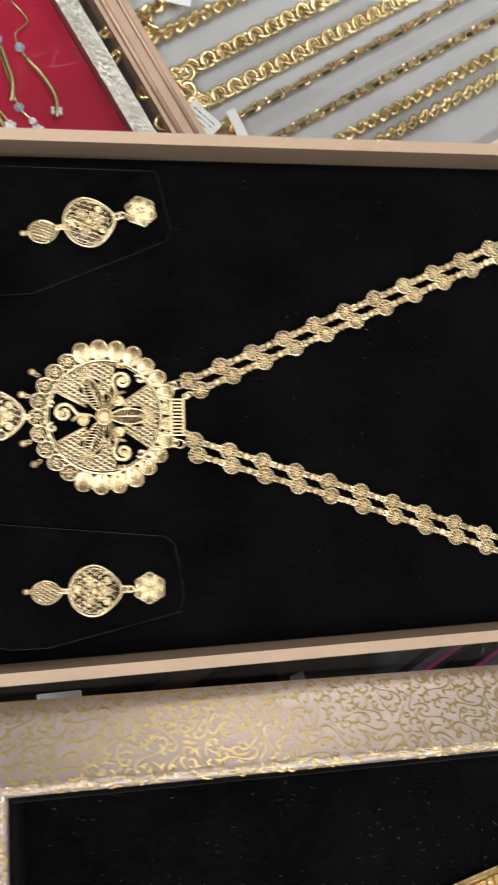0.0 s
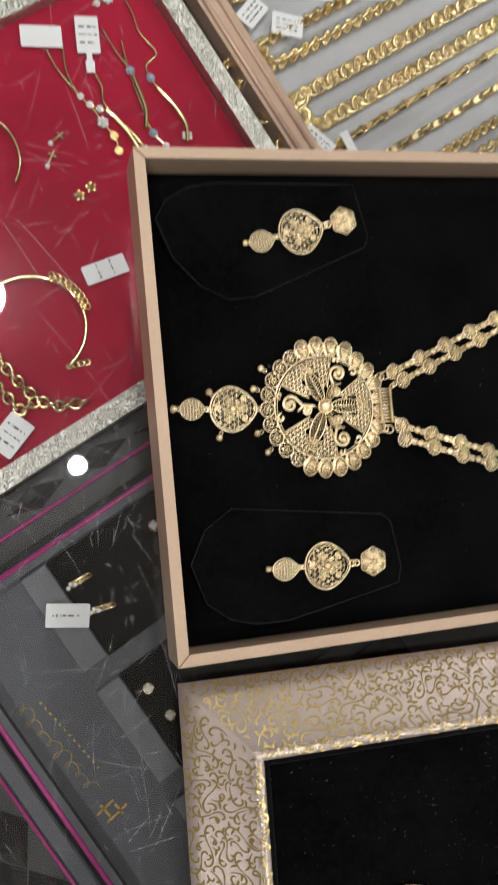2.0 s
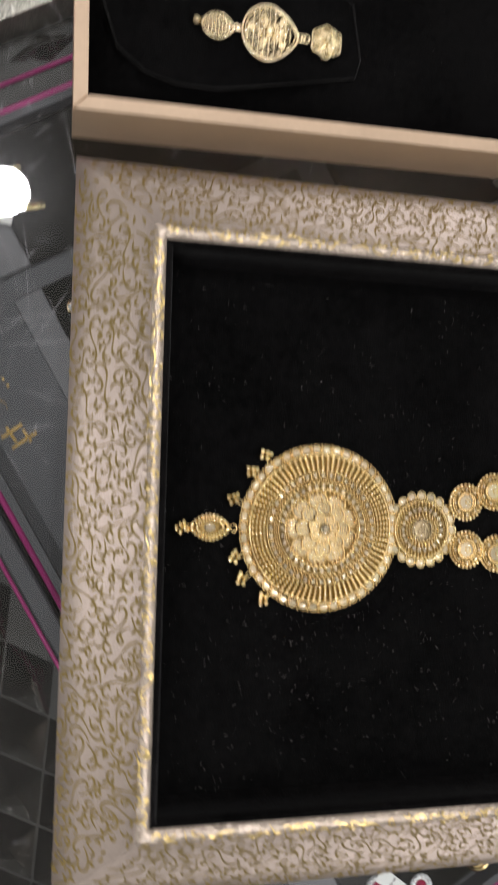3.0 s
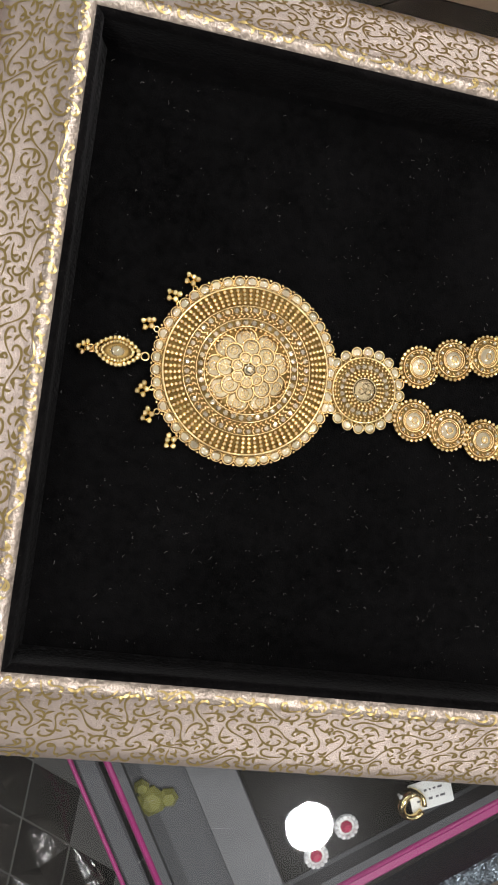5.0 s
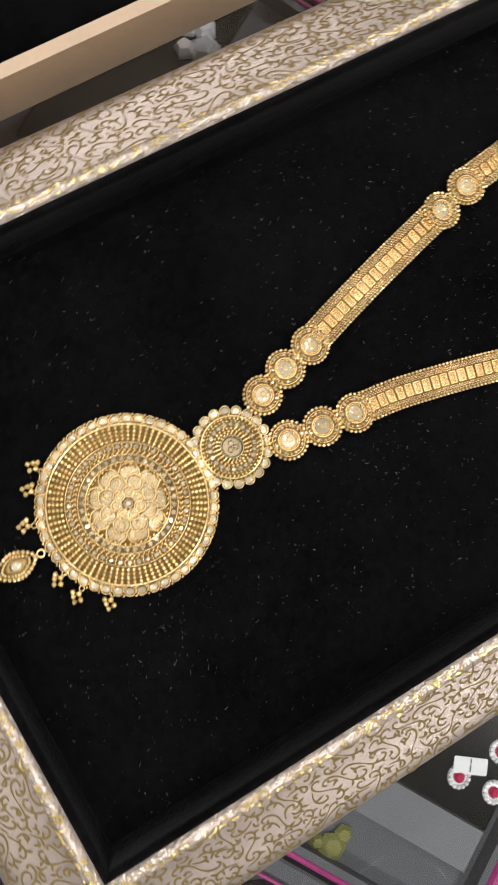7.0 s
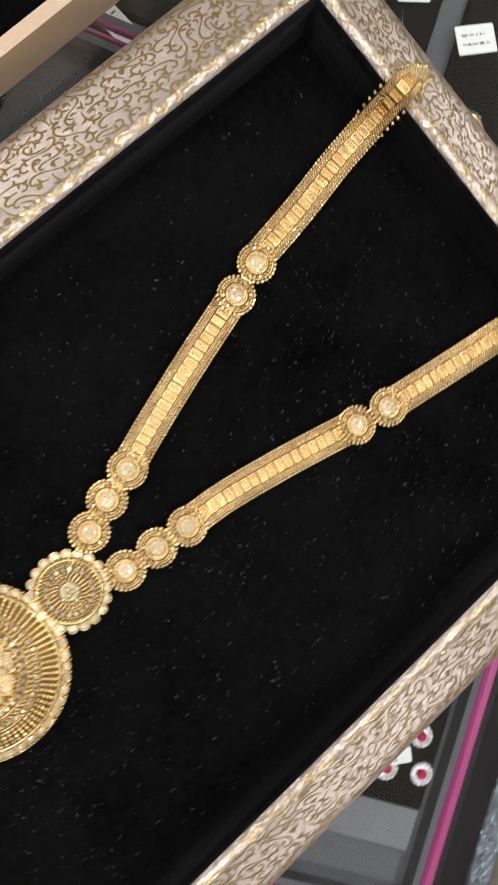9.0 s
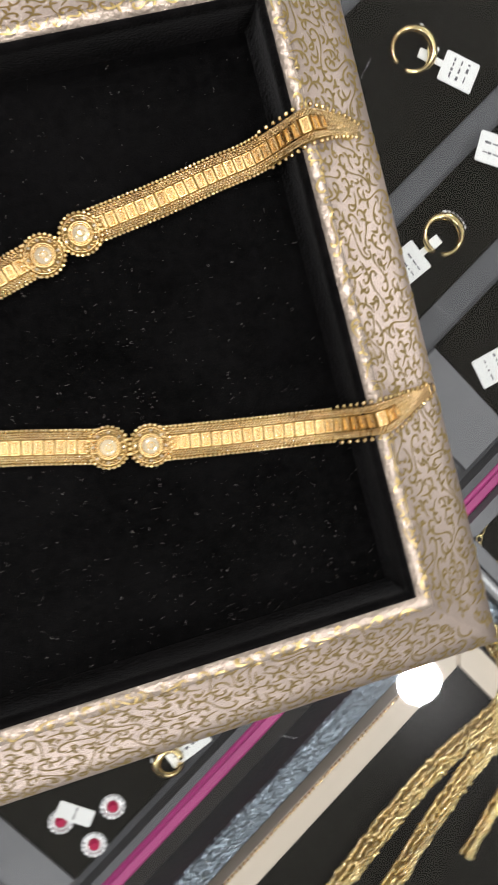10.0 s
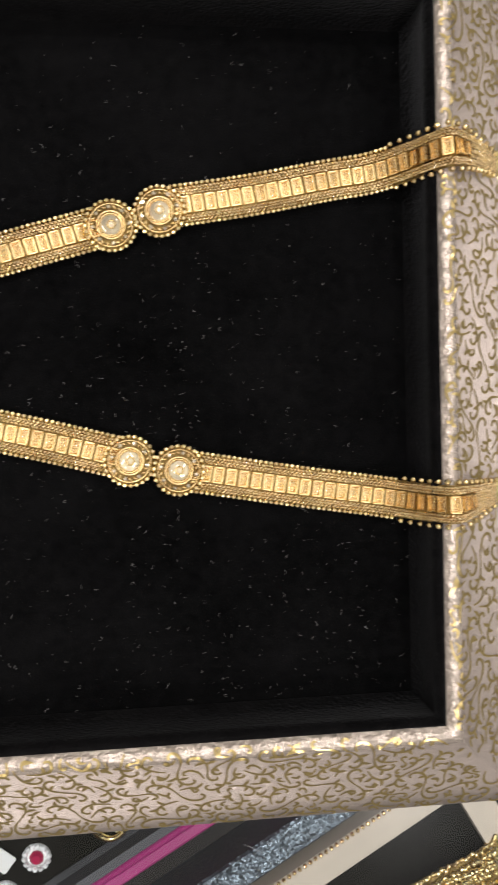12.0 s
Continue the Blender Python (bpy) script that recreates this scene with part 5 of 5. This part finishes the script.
def strand(pts, label, gems=(), r=0.0007, bar=1.0):
    """A fine strand with set stones: gems are (share of its length, kind)."""
    t = thing("station_bracelet", label, "bracelet", TURN, "fine bracelets on crimson velvet")
    path = smooth_path([(u, v, -0.1498) for u, v in pts], 14)
    path_end = int(bar * (len(path) - 1))
    part("chain", Shape().tube(path[:path_end + 1], [r * (1.35 if i % 2 else 0.7) for i in range(path_end + 1)], 6), GOLD_BEAD, t)
    if bar < 1:
        part("bar", Shape().tube(path[path_end:], 0.0015, 8), GOLD_BEAD, t, "polished curved gold bar")
    for k, kind in gems:
        p = path[int(k * (len(path) - 1))]
        if kind == "disc":
            part("disc", Shape().slab([(0.0024 * math.cos(a * 0.3491), 0.0024 * math.sin(a * 0.3491)) for a in range(18)], 0, 0.0008, bevel=0.0002).ring((0, 0, 0.0008), 0.0020, 0.0004, 18, 4).ring((0, 0, 0.0008), 0.0009, 0.0003, 12, 4), GOLD, t, m=pose(p.x, p.y, p.z))
        elif kind == "flower":
            for i in range(7):
                a = 2 * math.pi * i / 6
                rr = 0 if i == 6 else 0.0020
                part("stone", Shape().gem((0, 0, 0), 0.0011, 0.0012, 8), WHITE_GEM, t, m=pose(p.x + rr * math.cos(a), p.y + rr * math.sin(a), p.z))
        else:
            part("stone", Shape().gem((0, 0, 0), 0.0021 if kind == "blue" else 0.0015, 0.0016, 4 if kind == "blue" else 8).ring((0, 0, 0.0004), 0.0021 if kind == "blue" else 0.0016, 0.0003, 12, 4),
                 BLUE_GEM if kind == "blue" else WHITE_GEM, t, m=pose(p.x, p.y, p.z, 0, 0, 20))


def uv(x, y):
    return (0.8660 * x + 0.5 * y, -0.5 * x + 0.8660 * y)


def red_tray_things():
    # fine bracelets, each a chain with its stones
    strand([(0.1121, 0.2993), (0.1115, 0.2879), (0.1128, 0.2779), (0.1155, 0.2661), (0.1219, 0.2585), (0.1242, 0.2479), (0.1246, 0.2382), (0.1237, 0.2303)], "fine gold chain bracelet with a thick bar and pale stones",
           ((0.36, "white"), (0.43, "white"), (0.50, "white")), 0.0007, 0.55)
    strand([(0.1213, 0.2989), (0.1154, 0.2873), (0.1136, 0.2764), (0.1158, 0.2624), (0.1163, 0.2551), (0.1171, 0.2452), (0.1145, 0.2382)], "fine gold chain bracelet with two disc charms",
           ((0.66, "flower"), (0.80, "disc"), (0.97, "disc")), 0.0006)
    strand([(0.1427, 0.2969), (0.1425, 0.2839), (0.1434, 0.2728), (0.1417, 0.2627), (0.1391, 0.2519), (0.1338, 0.2435)], "gold bar bracelet with a blue stone on a fine chain",
           ((0.42, "blue"),), 0.0006, 0.48)
    strand([(0.1449, 0.3090), (0.1530, 0.3085), (0.1607, 0.3092), (0.1614, 0.2986), (0.1587, 0.2865), (0.1604, 0.2738), (0.1517, 0.2703), (0.1507, 0.2587), (0.1530, 0.2469), (0.1529, 0.2360), (0.1483, 0.2272)], "gold bar bracelet with a blue stone on a wavy chain",
           ((0.04, "white"), (0.12, "flower"), (0.66, "blue"), (0.97, "flower")), 0.0006, 0.70)
    strand([(0.1482, 0.2874), (0.1433, 0.2740), (0.1390, 0.2568), (0.1356, 0.2403), (0.1376, 0.2310), (0.1377, 0.2249)], "fine gold chain bracelet with blue and clear stones",
           ((0.62, "blue"), (0.80, "white"), (0.97, "flower")), 0.0007)
    strand([(0.1268, 0.2859), (0.1261, 0.2720), (0.1223, 0.2642), (0.1249, 0.2512), (0.1275, 0.2369), (0.1267, 0.2313)], "fine gold chain bracelet ending in clear stones",
           ((0.90, "flower"), (0.99, "white")), 0.0007)
    s = [(0.1550, 0.3111), (0.1603, 0.3098)]
    for q in s:
        o = thing("stud", "pale crystal stud on crimson velvet", "earring", at(*q, -0.1508))
        part("stone", Shape().gem((0, 0, 0), 0.0024, 0.0022, 8), WHITE_GEM, o)
        part("setting", Shape().ring((0.0, 0, 0.0003), 0.0025, 0.0005, 12, 5), GOLD, o)
    for q, a in (((0.0923, 0.2595), 10), ((0.0840, 0.2522), 35)):
        o = thing("cross_stud", "tiny gold cross stud", "earring", at(*q, -0.1508, a))
        part("cross", Shape().box(-0.0042, 0.0042, -0.0007, 0.0007, 0, 0.0012, 0.0003).box(0.0012, 0.0024, -0.0024, 0.0024, 0, 0.0011, 0.0003), GOLD_BEAD, o)
        part("stone", Shape().gem((-0.0042, 0, 0), 0.0014, 0.0014, 8), WHITE_GEM, o)
    for q in ((0.0858, 0.2300), (0.0931, 0.2310)):
        o = thing("flower_stud", "small gold flower stud on crimson velvet", "earring", at(*q, -0.1508), "flower studs")
        sh = Shape().ball((0, 0, 0.001), 0.0010, 8, 5)
        for i in range(5):
            a = 2 * math.pi * i / 5
            sh.ball((0.0021 * math.cos(a), 0.0021 * math.sin(a), 0.0008), 0.0013, 8, 5, 0.6)
        part("flower", sh, GOLD, o)
    wire_bracelet(*uv(-0.096, 0.258), 0.028, -35, 75, "thin gold bangle with a small blue stone clasp", -20)
    wire_bracelet(*uv(-0.068, 0.176), 0.027, 100, -80, "thin gold bangle with a knotted ornament", 0, 1)
    # two thick chains
    curb = Shape().ring((0, 0, 0), 0.0026, 0.0009, 10, 6, 1.1, 0.95).mesh("link")
    a = smooth_path([(*uv(-0.105, 0.185), -0.1482), (*uv(-0.088, 0.168), -0.1482), (*uv(-0.070, 0.146), -0.1482), (*uv(-0.058, 0.139), -0.1482), (*uv(-0.043, 0.1405), -0.1482)], 8)
    link_chain("gold_chain", "heavy braided gold chain on crimson velvet", a, curb, 0.0038, GOLD_BEAD, 15, 70, "chains on crimson velvet")
    a = smooth_path([(*uv(-0.110, 0.165), -0.1482), (*uv(-0.085, 0.150), -0.1482), (*uv(-0.075, 0.138), -0.1482), (*uv(-0.066, 0.142), -0.1482)], 8)
    link_chain("gold_chain", "heavy braided gold chain on crimson velvet", a, curb, 0.0038, GOLD_BEAD, 15, 70, "chains on crimson velvet")
    tag(*(0.1135, 0.3057), 62, 0.011, 0.020, -0.1490, 0, 0)
    tag(*(0.1341, 0.2965), -28, 0.0115, 0.019, -0.1488, 0.004, 3)
    tag(*(0.0759, 0.1928), 80, 0.0095, 0.022, -0.1490, 0, 2)
    tag(*uv(-0.079, 0.126), 110, 0.013, 0.019, -0.1478, 0, 3)


red_tray_things()


def stone_flower(u, v, kind="ruby"):
    t = thing("cluster_earring", "round earring of a red stone circled by clear stones" if kind == "ruby" else "round earring of dark and clear stones", "earring", at(u, v, -0.1515), "stone cluster earrings")
    part("centre_stone", Shape().gem((0, 0, 0.0004), 0.0026, 0.0022, 10), RUBY if kind == "ruby" else BLUE_GEM, t, "red centre stone" if kind == "ruby" else "")
    part("setting", Shape().dome((0, 0, 0), 0.0050, 0.0006, 24, 3), TRIM, t)
    me = Shape().gem((0, 0, 0), 0.00105, 0.0011, 6).mesh("stone")
    for i in range(14):
        a = 2 * math.pi * i / 14
        part("stone", me, WHITE_GEM, t, m=pose(0.0044 * math.cos(a), 0.0044 * math.sin(a), 0.0006))
    return t


def ring(u, v, turn, label, gems=3, mat=None, R=0.0088):
    """A finger ring standing in its slot, seen nearly along its axis."""
    t = thing("finger_ring", label, "ring", at(u, v, -0.1502, turn), "rings in the showcase")
    s = Shape()
    pts = [(R * math.cos(radians(a)), R * math.sin(radians(a)), 0.0018) for a in range(-150, 195, 12)]
    rs = [0.0013 + 0.0010 * max(0, math.cos(radians(a))) for a in range(-150, 195, 12)]
    part("band", s.tube(pts, rs, 8, False, 1.5), mat or GOLD_BEAD, t)
    for i in range(gems * 3):
        a = radians(-34 + 68 * (i % gems) / max(1, gems - 1)) if gems > 1 else 0
        k = (i // gems - 1) * 0.0016
        part("stone", Shape().gem((0, 0, 0), 0.00115, 0.0010, 8), WHITE_GEM, t,
             m=pose((R + 0.0012) * math.cos(a), (R + 0.0012) * math.sin(a), 0.0022 + k * 0.6, 0, 40, math.degrees(a)))


def tray_things():
    # red-stone earrings with their tag, a ring, more tags
    stone_flower(-0.0217, -0.2740)
    stone_flower(-0.0200, -0.2908)
    stone_flower(-0.0039, -0.2855)
    tag(-0.0154, -0.2758, 22, 0.007, 0.015, -0.1500, 0, 1)
    tag(0.0345, -0.2890, -10, 0.019, 0.012, -0.1500, 0, 2)
    ring(0.0248, -0.2889, 120, "narrow gold ring with a pale stone", 1, None, 0.0052)
    o = thing("citrine_brooch", "angular lime-yellow stone ornament on grey suede", "brooch", at(-0.0722, -0.2407, -0.1555, 20))
    for x, y, r in ((0, 0, 0.0062), (-0.006, 0.0035, 0.0042), (0.0055, -0.004, 0.0042), (0.001, 0.0068, 0.0034)):
        part("stone", Shape().gem((0, 0, 0), r, 0.003, 6), YELLOW_GEM, o, m=pose(x, y, 0, 0, 0, 200 * r / 0.005))
    tag(*uv(0.0117, -0.0023), -28, 0.020, 0.008, -0.1495, 0, 0)
    tag(*uv(0.126, -0.004), -10, 0.007, 0.013, -0.1495, 0, 0)
    # rings
    ring(0.3027, -0.1553, -8, "plain gold ring with small stones at the shoulder", 2)
    ring(0.2584, -0.1558, -10, "gold ring with a band of pale stones", 3)
    ring(0.2595, -0.2180, 10, "gold ring with three rows of clear stones", 7, None, 0.0080)
    tag(0.3124, -0.1748, -157, 0.0130, 0.0155, -0.1496, 0.005, 3)
    tag(0.2397, -0.2160, 84, 0.0140, 0.0170, -0.1496, 0.004, 3)
    tag(0.2377, -0.2734, 73, 0.0130, 0.0160, -0.1496, 0.004, 2)
    tag(0.3027, -0.2100, -60, 0.019, 0.013, -0.1496, 0, 2)
    tag(0.3447, -0.1512, 20, 0.008, 0.018, -0.1496, 0, 1)
    # studs by the first tray
    for q, a in (((-0.0165, 0.0745), 25), ((-0.0145, 0.0576), 12)):
        o = thing("leaf_earring", "slim gold leaf earring with clear stones", "earring", at(*q, -0.1508, a - 30), "leaf earrings on a black pad")
        sh = Shape()
        for k in range(5):
            sh.ring((-0.004 + 0.002 * k, 0, 0.001), 0.0015, 0.0005, 10, 5, 1.2, 0.8)
        part("leaf", sh, GOLD_BEAD, o)
        for k in range(3):
            part("stone", Shape().gem((0, 0, 0), 0.0011, 0.001, 8), WHITE_GEM, o, m=pose(-0.0065 + 0.0018 * k, (k % 2) * 0.0012 - 0.0006, 0.0008))
    tag(*(-0.0300, 0.0643), -36, 0.020, 0.011, -0.1492, 0, 1)
    for q in ((-0.0186, 0.0136), (-0.0171, -0.0030), (0.0264, 0.0764)):
        o = thing("crystal_stud", "small square crystal stud on a black pad", "earring", at(*q, -0.1510, 20), "crystal studs")
        part("stone", Shape().gem((0, 0, 0), 0.0026, 0.0018, 4), WHITE_GEM, o)
        part("setting", Shape().ring((0, 0, 0.0004), 0.0026, 0.0004, 8, 5), GOLD, o)
    # the maker's mark on the grey rim, as plain looped strokes
    o = thing("tray_mark", "thin gold looped mark printed on slate-grey tray rim", "tray mark", at(-0.0712, 0.0429, -0.1558, -83.5))
    n = 150
    loops = [(0.0538 * i / n + 0.0022 * math.sin(0.34 * i), 0.0034 * math.cos(0.34 * i) * (0.75 + 0.35 * math.sin(0.09 * i))) for i in range(n + 1)]
    part("looped_stroke", Shape().ribbon(loops, [0.0003] * (n + 1), 0.00025), GOLD_DARK, o)
    for i in range(13):
        part("dot", Shape().box(0.006 + 0.0034 * i, 0.0072 + 0.0034 * i, 0.0078, 0.0088, 0.0001, 0.0003), GOLD_DARK, o)
    for x, y, w, h in ((0.0638, -0.001, 0.0012, 0.010), (0.0698, 0.001, 0.0012, 0.012), (0.0648, -0.002, 0.007, 0.0012), (0.0688, 0.003, 0.006, 0.0012)):
        part("bar", Shape().box(x - w / 2, x + w / 2, y - h / 2, y + h / 2, 0.0001, 0.0003), GOLD_DARK, o)
    # between the boxes
    o = thing("crystal_drop", "faceted white crystal ornament in the showcase", "ornament", at(*uv(0.177, 0.078), -0.150, 10))
    for x, y, r in ((0, 0, 0.007), (0.008, 0.003, 0.0055), (-0.004, 0.008, 0.005), (0.006, 0.010, 0.0045)):
        part("stone", Shape().gem((0, 0, 0), r, 0.005, 5), WHITE_GEM, o, m=pose(x, y, 0, 8, 5, 900 * r * 30))
    tag(*uv(0.240, 0.070), -30 + 5, 0.010, 0.020, -0.148, 0.005, 2)
    # bead chains in the cream-railed tray
    rnd = random.Random(4)

    def bead_rope(pts, label, rad=0.0043, step=0.0017):
        t = thing("bead_chain", label, "chain", TURN, "thick gold chains")
        sh = Shape()
        for p, d in resample(smooth_path([(u, v, -0.1470) for u, v in pts], 8), step):
            side = Vector((-d.y, d.x, 0))
            for k in (-1, -0.5, 0, 0.5, 1):
                q = p + side * (rad * (k + rnd.uniform(-0.10, 0.10))) + d * rnd.uniform(-0.0005, 0.0005) + Vector((0, 0, 0.0022 * (1 - k * k) + rnd.uniform(-0.0006, 0.0008)))
                sh.ball(tuple(q), rnd.uniform(0.0010, 0.0015), 7, 5)
        part("granulation", sh, GOLD_BEAD, t, kind="stuff")
        # core under the beads in the darkened gold, as shade between them
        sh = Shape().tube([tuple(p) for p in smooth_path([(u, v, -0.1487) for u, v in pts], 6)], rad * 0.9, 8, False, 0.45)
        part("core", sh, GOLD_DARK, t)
    bead_rope([(0.1552, -0.352), (0.1552, -0.3594), (0.1500, -0.3729), (0.1357, -0.3800), (0.1163, -0.3780), (0.0909, -0.3762), (0.045, -0.379), (-0.01, -0.386)], "thick granulated gold chain on black")
    bead_rope([(0.1750, -0.3940), (0.1601, -0.3962), (0.1470, -0.3965), (0.1387, -0.3920), (0.1237, -0.3885), (0.100, -0.3895), (0.060, -0.3960), (0.0, -0.41)], "thick granulated gold chain on black", 0.0038)
    bead_rope([(0.1520, -0.4000), (0.1440, -0.4080), (0.130, -0.4110), (0.112, -0.4080), (0.08, -0.415)], "looped granulated gold chain on black", 0.0026)
    o = thing("pearl_trim", "row of small gold beads along a cream rail", "trim", TURN)
    sh = Shape()
    for i in range(120):
        sh.ball((-0.15 + 0.0023 * i, -0.3412, -0.1452), 0.0009, 6, 4)
    part("granulation", sh, GOLD, o, kind="stuff")
    # chains with a tag in the grey tray
    cable = Shape().ring((0, 0, 0), 0.0016, 0.00050, 10, 5, 1.3, 0.7).mesh("link")
    link_chain("gold_chain", "slim gold chain on a black tray", smooth_path([(0.30, -0.3195, -0.1505), (0.235, -0.319, -0.1505), (0.192, -0.3185, -0.1505), (0.1775, -0.327, -0.1505), (0.183, -0.336, -0.1505), (0.24, -0.335, -0.1505), (0.30, -0.337, -0.1505)], 8),
               cable, 0.0034, GOLD_BEAD, 25, 0, "slim chains")
    link_chain("gold_chain", "slim gold chain on a black tray", smooth_path([(0.30, -0.362, -0.1505), (0.22, -0.358, -0.1505), (0.186, -0.352, -0.1505), (0.178, -0.360, -0.1505), (0.188, -0.370, -0.1505), (0.30, -0.378, -0.1505)], 8),
               cable, 0.0034, GOLD_BEAD, 25, 0, "slim chains")
    tag(0.1930, -0.3400, 60 + 8, 0.013, 0.018, -0.1495, 0.005, 3)


tray_things()
